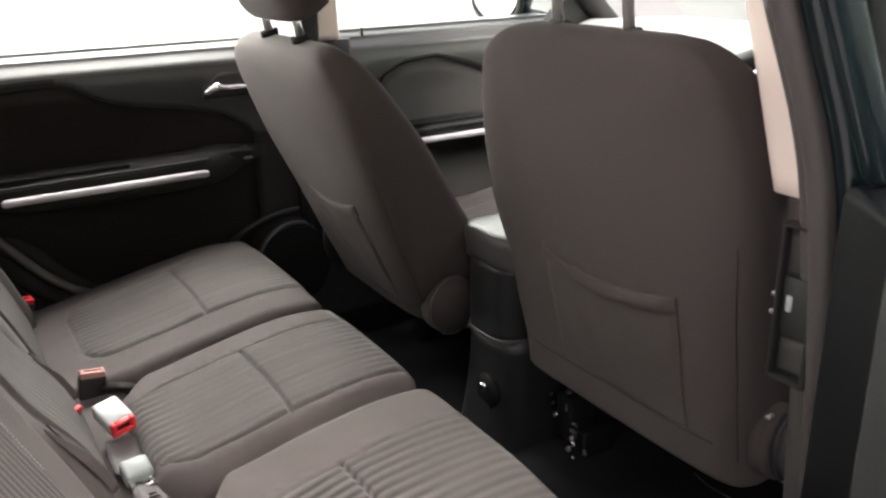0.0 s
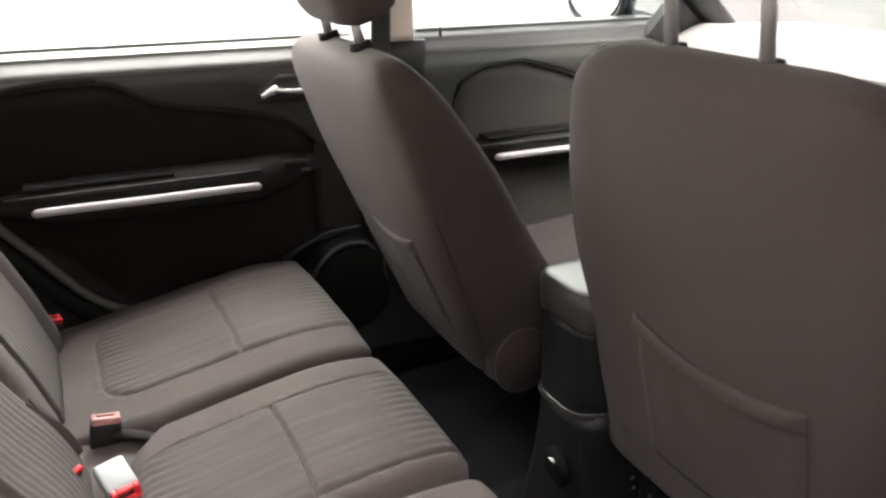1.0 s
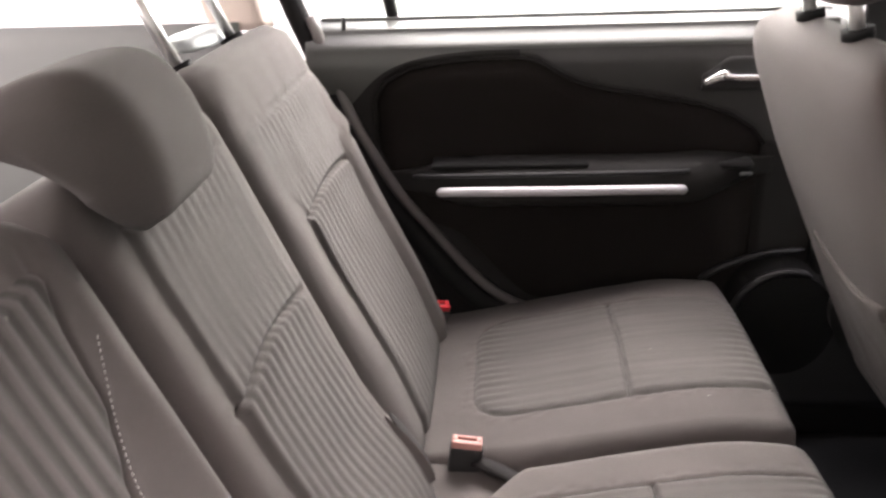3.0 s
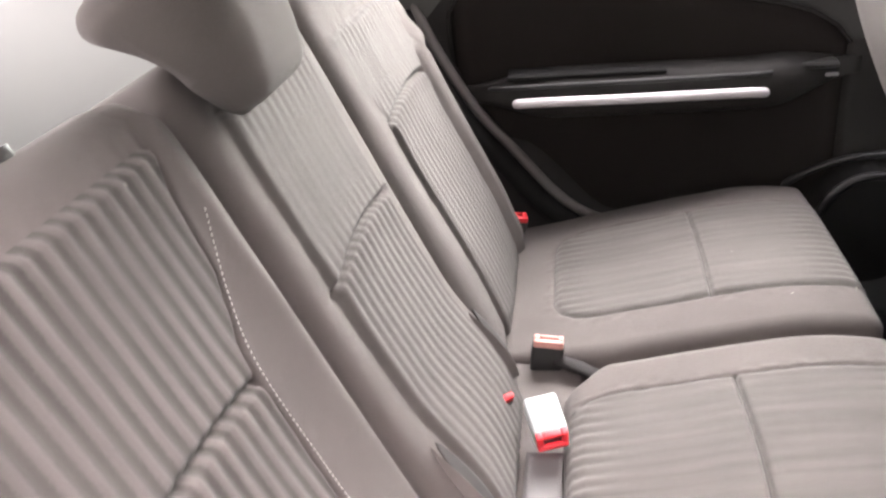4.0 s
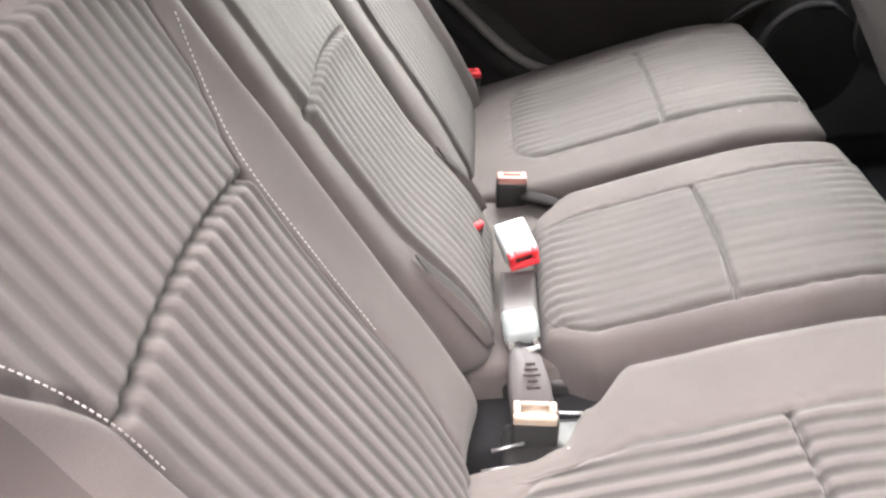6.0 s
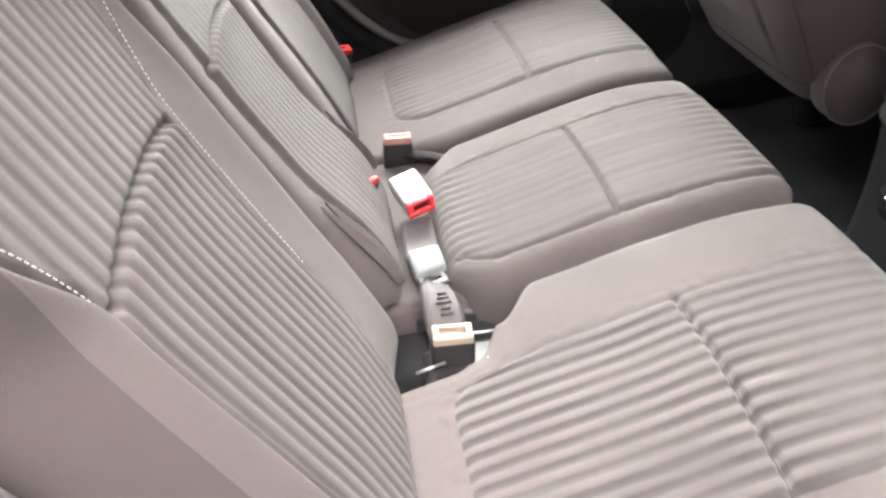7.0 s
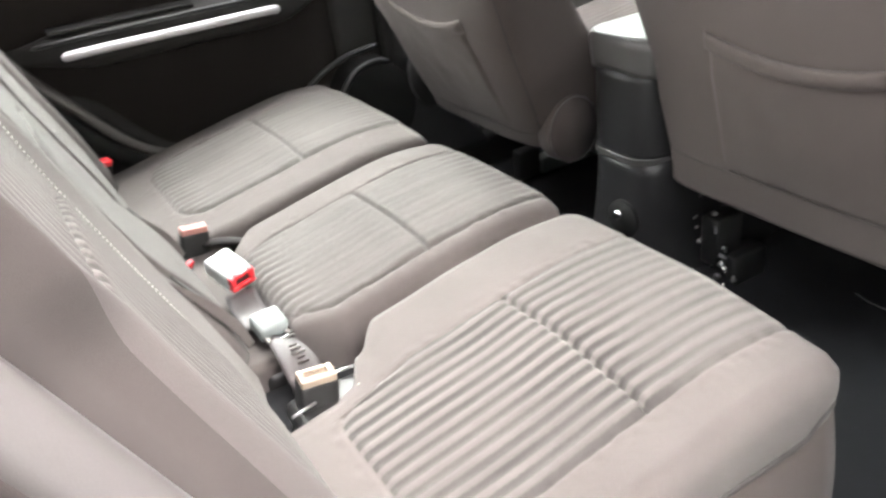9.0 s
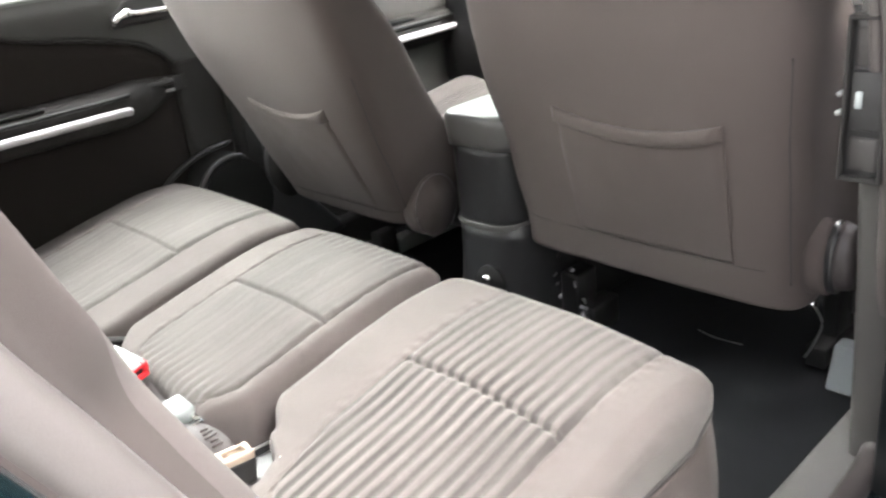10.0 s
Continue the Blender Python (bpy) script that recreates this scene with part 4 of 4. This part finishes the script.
setting("sill_1", box(-0.1, 1.6, 0.665, 0.76, 0.0, 0.10, 0.012), M_PLASTIC, "dark plastic far door sill", "sill")

# near side: pillar, seal and sill of the open rear doorway
SEAL = [(0.60, -0.620, 1.06), (0.625, -0.650, 0.93), (0.655, -0.680, 0.80), (0.668, -0.695, 0.70), (0.684, -0.703, 0.55), (0.706, -0.705, 0.35), (0.725, -0.707, 0.20), (0.70, -0.712, 0.125), (0.60, -0.715, 0.105), (0.40, -0.718, 0.10), (0.22, -0.716, 0.105), (0.07, -0.690, 0.15),
        (-0.052, -0.685, 0.300), (-0.143, -0.676, 0.480), (-0.214, -0.676, 0.630), (-0.257, -0.676, 0.720), (-0.310, -0.67, 0.85), (-0.30, -0.665, 1.02), (-0.24, -0.61, 1.16), (0.0, -0.585, 1.225), (0.3, -0.585, 1.22), (0.52, -0.60, 1.16), (0.60, -0.635, 1.06)]
setting("door_seal", tube(SEAL, [0.016 + 0.003 * ss(40, 55, k) for k in range(161)], 14, 160, 1.0, Vector((0, 1, 0))), M_SEAL, "brown grey rubber seal round the open doorway", "door seal")
setting("trim_13", tube([(x + 0.012, y + 0.026, z) for x, y, z in SEAL[1:7]], 0.009, 10, 40, 1.0, Vector((0, 1, 0))), M_SEAL, "thin brown rubber lip inside the door seal", "door seal")
setting("trim_11", tube([(x + 0.008, y + 0.003, z + 0.007) for x, y, z in SEAL[11:18]], [0.018 + 0.005 * ss(0, 12, k) * ss(60, 48, k) for k in range(61)], 18, 60, 1.0, Vector((0, 1, 0))), M_BAND, "satin grey rubber band beside the rear seat", "door seal")
setting("doorway_flange", tube([(x - 0.024 * (x < 0.1) + 0.018 * (x > 0.55), y - 0.045 + 0.017 * (x > 0.55), z - 0.014 * (z < 0.2)) for x, y, z in SEAL], 0.024, 12, 160, 0.8, Vector((0, 1, 0))), M_PAINT, "dark teal painted doorway flange", "door frame")
bar([(0.752, -0.706, 0.02), (0.750, -0.694, 0.35), (0.745, -0.672, 0.708)], 0.115, 0.06, M_PILLAR, "trim_5", "dark lower trim of the near middle pillar")
bar([(0.725, -0.634, 0.712), (0.715, -0.576, 0.92), (0.69, -0.502, 1.18)], 0.06, 0.062, M_BEIGE, "trim_6", "beige upper trim of the near middle pillar")
bar([(0.735, -0.735, 0.68), (0.70, -0.70, 0.90), (0.665, -0.655, 1.14)], 0.07, 0.05, M_JAMB, "trim_12", "black painted outer face of the near middle pillar")
clip = thing("belt_latch_plate", "dark slotted plate with a pale clip on the pillar", "trim plate")
part("frame", merge(box(0.672, 0.692, -0.693, -0.687, 0.50, 0.69, 0.003), box(0.672, 0.692, -0.648, -0.643, 0.50, 0.69, 0.0024), box(0.672, 0.692, -0.692, -0.644, 0.50, 0.506, 0.003), box(0.672, 0.692, -0.692, -0.644, 0.684, 0.69, 0.003)), M_DOORDARK, clip, "raised frame round the slot")
part("slot", box(0.684, 0.692, -0.690, -0.646, 0.505, 0.685, 0.001), M_BLACK, clip)
part("clip", box(0.676, 0.686, -0.664, -0.655, 0.585, 0.606, 0.003), M_PALE, clip, "pale plastic clip")
part("block", box(0.678, 0.6865, -0.686, -0.650, 0.560, 0.628, 0.002), M_PLASTIC, clip, "dark block behind the clip")
part("panel", box(0.681, 0.6855, -0.684, -0.651, 0.632, 0.676, 0.003), M_PILLAR, clip, "grey panel in the slot")
part("panel", box(0.681, 0.6855, -0.684, -0.651, 0.512, 0.552, 0.003), M_PILLAR, clip, "grey panel in the slot")
for bx, by, bz in ((0.684, -0.637, 0.600), (0.684, -0.637, 0.578), (0.688, -0.646, 0.440)):
    part("bolt", tube([(bx + 0.006, by, bz), (bx - 0.005, by, bz)], 0.0032, 10), M_STEEL, clip)
setting("sill_2", box(0.0, 1.55, -0.715, -0.635, 0.02, 0.110, 0.014), M_SILL, "scuffed grey plastic door sill", "sill")
setting("sill_3", box(-0.2, 1.7, -0.80, -0.72, -0.2, 0.085, 0.02), M_PAINT, "dark teal painted outer sill", "sill")
def quarter(u, t):
    k = int(round(u * 24))
    p = QUARTER[k]
    return Vector((p.x - 0.04 - 0.75 * t, p.y - 0.125 - 0.03 * math.sin(math.pi * t * 0.6), p.z * (1 - 0.10 * t) - 0.02 * t))
QUARTER = smooth_path([(0.10, -0.69, 0.08), (-0.03, -0.69, 0.30), (-0.12, -0.69, 0.46), (-0.190, -0.69, 0.635), (-0.232, -0.69, 0.735), (-0.255, -0.68, 0.80)], 24)
setting("rear_wing", thick(sheet(quarter, 24, 12), 0.01), M_PAINT, "dark teal rear wing of the car", "car body")
bar([(-0.345, -0.69, 0.78), (-0.375, -0.66, 0.95), (-0.42, -0.60, 1.2)], 0.12, 0.08, M_BEIGE, "trim_7", "beige trim of the near rear pillar")

# near front door and the open rear door
near_front = thing("car_door", "closed near front car door, dark teal paint", "car door")
part("outer_skin", box(0.75, 1.70, -0.86, -0.835, -0.25, 0.79, 0.01), M_PAINT, near_front)
part("door_panel", thick(sheet(lambda u, t: Vector((0.80 + 0.84 * u, -door_y(0.04 + 0.75 * t), 0.04 + 0.75 * t)), 20, 50), 0.02), M_DOORDARK, near_front)
pane = part("pane", box(0.77, 1.62, -0.804, -0.80, 0.79, 1.2, 0), M_GLASS, near_front, "clear side window", smooth=False)
pane.visible_shadow = False
open_door = thing("car_door", "open near rear car door, black painted edge", "car door")
# hinged at its front edge: u runs along the door from the hinge, w into its thickness
turn = Matrix.Translation((0.715, -0.770, 0)) @ Matrix.Rotation(radians(235), 4, "Z")
def slab(x0, x1, w0, w1, z0, z1, b=0.012):
    return box(x0, x1, -w1, -w0, z0, z1, b, 3, turn)
part("outer_skin", slab(0.0, 0.90, 0.0, 0.02, -0.22, 0.76), M_PAINT, open_door)
part("door_frame", slab(0.004, 0.90, 0.021, 0.085, -0.20, 0.755), M_JAMB, open_door, "black painted door edge")
part("door_panel", slab(0.19, 0.86, 0.086, 0.125, -0.10, 0.75, 0.02), M_PLASTIC, open_door, "dark inner door trim")
def lean(bm):
    for v in bm.verts:
        v.co.x += 0.10 * (v.co.z - 0.76)
        v.co.y -= 0.40 * (v.co.z - 0.76)
    bm.transform(turn)
    return bm
part("window_frame", lean(box(0.004, 0.026, -0.070, -0.030, 0.756, 1.22, 0.010, 3)), M_PAINT, open_door)
part("window_frame", lean(box(0.027, 0.86, -0.075, -0.025, 1.19, 1.23, 0.010, 3)), M_PAINT, open_door)
part("window_frame", lean(box(0.84, 0.88, -0.075, -0.025, 0.756, 1.189, 0.010, 3)), M_PAINT, open_door)
part("pane", lean(box(0.027, 0.838, -0.052, -0.048, 0.757, 1.188, 0)), M_GLASS, open_door, smooth=False).visible_shadow = False
for hz in (0.30, 0.62):
    hg = part("hinge", merge(box(0.672, 0.735, -0.765, -0.742, hz - 0.022, hz + 0.022, 0.006), box(0.668, 0.700, -0.758, -0.736, hz - 0.034, hz - 0.010, 0.006), tube([(0.690, -0.764, hz - 0.03), (0.690, -0.764, hz + 0.03)], 0.010, 12)), M_STEEL, open_door, "bare steel door hinge")

# ---- front: dashboard, windscreen, wheel ----
dash = thing("dashboard", "pale grey plastic dashboard under the windscreen", "dashboard")
def dash_top(u, t):
    y = -0.70 + 1.40 * u
    x = 1.38 + 0.52 * t + 0.03 * (abs(y) / 0.7) ** 3
    hood = 0.07 * math.exp(-((y + 0.36) / 0.18) ** 4) * math.exp(-((t - 0.12) / 0.2) ** 2)
    return Vector((x, y, 0.735 + 0.05 * ss(0, 0.3, t) - 0.02 * t + hood - 0.12 * ss(0.12, 0.0, t) ** 2))
part("top", thick(sheet(dash_top, 60, 24), 0.02), M_DASH, dash)
part("fascia", thick(sheet(lambda u, t: Vector((1.40 - 0.05 * math.sin(math.pi * t), -0.70 + 1.4 * u, 0.22 + 0.42 * t)), 30, 12), 0.02), M_PLASTIC, dash, "dark lower fascia")
part("trim_line", tube([(1.385, -0.68, 0.66), (1.36, -0.3, 0.675), (1.36, 0.3, 0.675), (1.385, 0.68, 0.69)], 0.006, 8, 20), M_CHROME, dash, "bright trim line")
for vy in (-0.62, 0.60):
    v = part("vent", box(1.345, 1.375, vy - 0.055, vy + 0.055, 0.585, 0.655, 0.008), M_BLACK, dash)
    for k in range(4):
        part("slat", box(1.338, 1.348, vy - 0.048, vy + 0.048, 0.597 + 0.015 * k, 0.600 + 0.015 * k, 0.001), M_STEEL, v)
stack = part("centre_stack", box(1.325, 1.40, -0.20, 0.15, 0.36, 0.745, 0.02, 3), M_PLASTIC, dash, "dark centre stack with vents and buttons")
for vy in (-0.115, 0.06):
    part("surround", tube([(1.322, vy + 0.062 * math.copysign(abs(math.cos(a)) ** 0.6, math.cos(a)), 0.695 + 0.040 * math.copysign(abs(math.sin(a)) ** 0.6, math.sin(a))) for a in [2 * math.pi * k / 36 for k in range(37)]], 0.005, 8), M_CHROME, stack, "chrome vent surround")
    for k in range(4):
        part("slat", box(1.312, 1.324, vy - 0.052, vy + 0.052, 0.672 + 0.014 * k, 0.676 + 0.014 * k, 0.001), M_BLACK, stack)
for r in range(4):
    for c in range(5):
        part("key", box(1.316, 1.327, -0.175 + 0.062 * c, -0.121 + 0.062 * c, 0.530 + 0.028 * r, 0.550 + 0.028 * r, 0.004), M_BLACK, stack)
    part("trim_bar", box(1.318, 1.327, -0.178, 0.13, 0.522 + 0.028 * r, 0.5255 + 0.028 * r, 0.001), M_SATIN, stack, "satin line between the keys")
wheel = thing("steering_wheel", "black steering wheel with satin silver spokes", "steering wheel")
wm = pose(1.06, -0.385, 0.65, 0, 65, 0)
part("rim", tube([wm @ Vector((0.185 * math.cos(2 * math.pi * k / 60), 0.185 * math.sin(2 * math.pi * k / 60), 0)) for k in range(61)], 0.0155, 12), M_BLACK, wheel)
hub = round_pad(0.075, 0.07, 0.04, 0.02, 0.05, 10, 10, lambda a, b: 0.012 * (1 - (a / 0.075) ** 2))
hub.transform(wm @ pose(0, 0, 0.0, 180, 0, 0))
part("hub", hub, M_BLACK, wheel)
for ang in (0, 180, 270):
    part("spoke", tube([wm @ Matrix.Rotation(radians(ang + 90), 4, "Z") @ Vector((r, 0, -0.004)) for r in (0.06, 0.12, 0.18)], 0.017, 10, 0, 0.45, wm.to_3x3() @ Vector((0, 0, 1))), M_SATIN, wheel, "satin silver spoke")
part("column", tube([wm @ Vector((0, 0, 0.02)), wm @ Vector((0, 0, 0.32))], 0.045, 16), M_BLACK, wheel)
screen = setting("window_1", thick(sheet(lambda u, t: Vector((1.95 - 0.85 * t, (-0.68 + 1.36 * u) * (1 - 0.12 * t), 0.76 + 0.46 * t + 0.02 * math.sin(math.pi * u))), 16, 8), 0.004), M_GLASS, "clear windscreen", "windscreen")
screen.visible_shadow = False
for sy in (-1, 1):
    setting("trim_8" if sy < 0 else "trim_9", tube([(1.72, sy * 0.735, 0.70), (1.50, sy * 0.70, 0.88), (1.10, sy * 0.60, 1.22)], 0.035, 12, 16), M_BLACK, "dark windscreen pillar", "pillar trim")
    setting("quarter_panel_1" if sy < 0 else "quarter_panel_2", wedge([(1.40, 0.755), (1.50, 0.86), (1.66, 0.70), (1.60, 0.69)], sy * 0.715, sy * 0.75), M_BLACK, "black corner panel at the windscreen pillar", "trim panel", False)
setting("bulkhead", box(1.90, 1.95, -0.75, 0.75, -0.1, 0.75, 0), M_CARPET, "dark front bulkhead", "bulkhead", False)
setting("bonnet", thick(sheet(lambda u, t: Vector((1.93 + 0.95 * t, -0.78 + 1.56 * u, 0.745 - 0.14 * t - 0.10 * abs(2 * u - 1) ** 4)), 20, 12), 0.01), M_PAINT, "dark teal bonnet of the car", "car body")

# ---- load space behind the rear row ----
setting("load_floor", box(-1.25, -0.12, -0.66, 0.66, 0.18, 0.22, 0.01), M_CARPET, "black carpeted load floor", "load floor")
setting("load_side_1", thick(sheet(lambda u, t: Vector((-0.33 - 0.95 * u, 0.69 - 0.04 * math.sin(math.pi * t), 0.20 + 0.60 * t)), 20, 16), 0.02), M_LOAD, "pale grey plastic load side trim", "side trim")
setting("load_side_2", thick(sheet(lambda u, t: Vector((-0.33 - 0.95 * u, -0.69 + 0.04 * math.sin(math.pi * t), 0.20 + 0.60 * t)), 20, 16), 0.02), M_LOAD, "pale grey plastic load side trim", "side trim")
setting("tailgate", box(-1.34, -1.29, -0.70, 0.70, 0.15, 0.80, 0.01), M_LOAD, "pale grey tailgate trim", "tailgate")
tg = setting("window_2", box(-1.33, -1.325, -0.60, 0.60, 0.80, 1.2, 0), M_GLASS, "clear tailgate window", "window", False)
tg.visible_shadow = False
q = setting("window_3", box(-1.15, -0.42, 0.745, 0.749, 0.80, 1.2, 0), M_GLASS, "clear rear quarter window", "window", False)
q.visible_shadow = False
setting("trim_10", tube([(-1.25, 0.69, 0.80), (-1.29, 0.55, 1.0), (-1.25, 0.5, 1.2)], 0.05, 12, 12), M_BEIGE, "beige trim of the tailgate pillar", "pillar trim")
guide = thing("belt_guide", "pale oval seat belt guide on the rear side trim", "belt guide")
for k, (gy, w) in enumerate(((0.47, 0.075), (0.56, 0.065))):
    part("plate", loft(lambda u, t, gy=gy, w=w, k=k: Vector((-0.335 - 0.01 * k + 0.035 * math.cos(2 * math.pi * u) * (1 - 0.2 * t), gy + w * math.sin(2 * math.pi * u) * (1 - 0.1 * t), 0.802 - 0.006 * k + 0.014 * t)), 30, 3), M_PALE, guide)

# ---- belts and buckles of the rear row ----
def buckle(label, m, body, top, w=0.046, h=0.062, d=0.024, well=None):
    b = thing("belt_buckle", label, "belt buckle", "rear belt buckles")
    part("housing", box(-w / 2, w / 2, -d / 2, d / 2, -h, 0, 0.005, 3, m), body, b)
    part("button", merge(box(-w / 2 + 0.002, w / 2 - 0.002, -d / 2 + 0.001, -d / 2 + 0.009, -0.004, 0.008, 0.002, 2, m), box(-w / 2 + 0.002, -w / 2 + 0.010, -d / 2 + 0.009, d / 2 - 0.001, -0.004, 0.008, 0.002, 2, m), box(w / 2 - 0.010, w / 2 - 0.002, -d / 2 + 0.009, d / 2 - 0.001, -0.004, 0.008, 0.002, 2, m), box(-w / 2 + 0.010, w / 2 - 0.010, d / 2 - 0.006, d / 2 - 0.001, -0.004, 0.007, 0.001, 2, m)), top, b, "release button")
    part("slot", box(-w / 2 + 0.010, w / 2 - 0.010, -d / 2 + 0.009, d / 2 - 0.006, -0.004, 0.003, 0, 1, m), well or M_BLACK, b)
    return b


def aim(loc, up, across):
    """A pose with z along up and x near across."""
    z = Vector(up).normalized()
    x = Vector(across) - z * Vector(across).dot(z)
    x.normalize()
    y = z.cross(x)
    return Matrix(((x.x, y.x, z.x, loc[0]), (x.y, y.y, z.y, loc[1]), (x.z, y.z, z.z, loc[2]), (0, 0, 0, 1)))


buckle("black belt buckle with a faded red button, standing up", aim((0.050, 0.232, 0.298), (0.12, -0.05, 1), (1, 0, 0)), M_BLACK, M_FADED, 0.045, 0.062, 0.021)
buckle("pale grey belt buckle with a bright red end", aim((0.058, 0.030, 0.298), (0.25, -0.88, -0.20), (0.9, 0.25, 0.1)), M_PALE, M_RED, 0.042, 0.058, 0.026)
buckle("black belt buckle with a faded cream button", aim((0.058, -0.222, 0.276), (0.10, -0.12, 1), (1, -0.05, 0)), M_BLACK, M_CREAM, 0.048, 0.075, 0.026, M_CREAM)
buckle("black belt buckle with a red button beside the far door", aim((-0.008, 0.602, 0.318), (0.3, -0.2, 1), (1, 0.3, 0)), M_BLACK, M_RED, 0.030, 0.058, 0.022)
buckle("small red buckle half hidden between backrest and cushion", aim((0.003, 0.080, 0.316), (0.3, -0.4, 1), (1, 0.9, 0)), M_BLACK, M_RED, 0.020, 0.045, 0.010)
tongue = thing("belt_tongue", "pale grey belt end fitting with steel tongue", "belt tongue", "rear belt buckles")
tm = aim((0.051, -0.118, 0.288), (0.1, -0.95, -0.25), (1, 0.1, 0))
part("housing", box(-0.020, 0.020, -0.012, 0.012, -0.037, 0.0, 0.006, 3, tm), M_FITTING, tongue)
part("blade", merge(box(-0.018, -0.009, -0.004, 0.002, -0.01, 0.016, 0.001, 1, tm), box(0.009, 0.018, -0.004, 0.002, -0.01, 0.016, 0.001, 1, tm), box(-0.018, 0.018, -0.004, 0.002, 0.010, 0.018, 0.001, 1, tm)), M_CHROME, tongue, "bright steel tongue")
strap = thing("belt_webbing", "short grey belt webbing lying between the buckles", "belt webbing")
sp = smooth_path([(0.050, -0.116, 0.282), (0.052, -0.145, 0.286), (0.054, -0.178, 0.278), (0.056, -0.203, 0.250), (0.058, -0.208, 0.20)], 20)
part("strap", thick(sheet(lambda u, t: sp[round(t * 20)] + Vector(((u - 0.5) * (0.030 + 0.016 * ss(0.0, 0.6, t)), 0.002 * math.sin(9 * u + 6 * t), 0.004 * math.sin(5 * u))), 10, 20), 0.0015), M_WEB, strap)
for k in range(5):
    w = 0.010 + 0.004 * (k % 3)
    c = sp[7 + k] + Vector((0.004, 0, 0.004))
    part("print", box(c.x - w / 2, c.x + w / 2, c.y - 0.0008, c.y + 0.0008, c.z - 0.0022, c.z + 0.0010, 0), M_SEAL, strap, "dark printed line")
anchors = thing("anchor_bar", "thin bright steel anchor bars under the buckles", "anchor bar")
for p, q in (((0.012, -0.250, 0.258), (0.045, -0.242, 0.258)), ((0.062, -0.205, 0.262), (0.118, -0.212, 0.262)), ((0.0, -0.262, 0.243), (0.04, -0.254, 0.240))):
    part("bar", tube([p, q], 0.0018, 8), M_STEEL, anchors)
stalk_low = thing("belt_webbing", "black folded belt webbing beside the buckle", "belt webbing")
sl = smooth_path([(0.055, 0.236, 0.272), (0.085, 0.214, 0.276), (0.112, 0.204, 0.270), (0.14, 0.205, 0.25)], 12)
part("strap", thick(sheet(lambda u, t: sl[round(t * 12)] + Vector((0, (u - 0.5) * 0.036, 0.004 * math.sin(4 * u))), 6, 12), 0.003), M_DARKWEB, stalk_low)
stalk = thing("belt_webbing", "grey belt webbing under the pale buckle", "belt webbing")
sq = smooth_path([(0.050, 0.02, 0.284), (0.048, -0.02, 0.272), (0.048, -0.05, 0.272), (0.050, -0.08, 0.283)], 12)
part("strap", thick(sheet(lambda u, t: sq[round(t * 12)] + Vector(((u - 0.5) * 0.044, 0, 0)), 6, 12), 0.0015), M_WEB, stalk)
# added black block darkens the gap between the cushions, where shade lies
setting("seat_gap_shade", box(-0.03, 0.40, -0.215, -0.131, 0.06, 0.222, 0.01, 3), M_CARPET, "added black block for the shade in the gap between two cushions", "filler")
setting("seat_gap_filler", box(-0.02, 0.10, -0.130, 0.26, 0.16, 0.258, 0.012, 3), M_FABRIC, "brown cloth filler behind the middle cushion", "filler")
# slits at the foot of the backrests, each with a cloth lip standing out
def pull_loop(y0, lean, v0, v1, wide):
    lp = thing("pull_loop", "dark cloth pull flap at the backrest foot", "pull loop", "pull loops")
    def centre(t):
        return y0 + lean * (1 - t), v0 + (v1 - v0) * t
    # a dark strip laid on the backrest as the shade inside the slit
    def slit_shade(u, t):
        c, v = centre(t)
        w = wide * math.sin(math.pi * (0.12 + 0.88 * t)) ** 0.7
        return back_at(c + (u - 0.5) * w, v, 0.0105 + foot_swell(v))
    part("slit_shade", thick(sheet(slit_shade, 8, 24), 0.002), M_SEAM, lp, "dark strip standing in for the shade in the slit")
    def lip(u, t):
        c, v = centre(t)
        w = wide * math.sin(math.pi * (0.12 + 0.88 * t)) ** 0.7
        out = math.sin(math.pi * min(1.0, 0.2 + 0.8 * t)) ** 0.8
        return back_at(c - 0.5 * w - 0.004 + 0.007 * u * out, v, 0.004 + foot_swell(v) + 0.013 * u * out)
    part("flap", thick(sheet(lip, 8, 24), 0.0022), M_FABRIC, lp)
    return lp
pull_loop(0.164, -0.012, 0.045, 0.150, 0.024)
pull_loop(-0.112, -0.006, 0.03, 0.165, 0.030)
# runner hardware under the driver seat
runner = thing("seat_runner", "greasy steel seat runner end by the console", "seat runner")
random.seed(4)
part("bracket", merge(box(0.80, 0.86, -0.15, -0.11, 0.10, 0.19, 0.006), box(0.82, 0.90, -0.17, -0.13, 0.05, 0.12, 0.006)), M_BLACK, runner)
for k in range(26):
    p = Vector((0.795 + random.uniform(-0.010, 0.03), random.uniform(-0.18, -0.105), random.uniform(0.07, 0.19)))
    part("bolt", tube([p, p + Vector((random.uniform(-0.012, 0.004), random.uniform(-0.008, 0.008), random.uniform(-0.008, 0.010)))], random.uniform(0.0015, 0.0055), 7), M_STEEL if k % 3 else M_CHROME, runner)
clips = thing("console_clip", "small bright metal clips beside the console", "clip")
for p in ((0.777, -0.111, 0.252), (0.785, -0.122, 0.232), (0.735, -0.115, 0.335)):
    part("clip", box(p[0] - 0.004, p[0] + 0.004, p[1] - 0.003, p[1] + 0.003, p[2] - 0.006, p[2] + 0.006, 0.002), M_CHROME, clips)
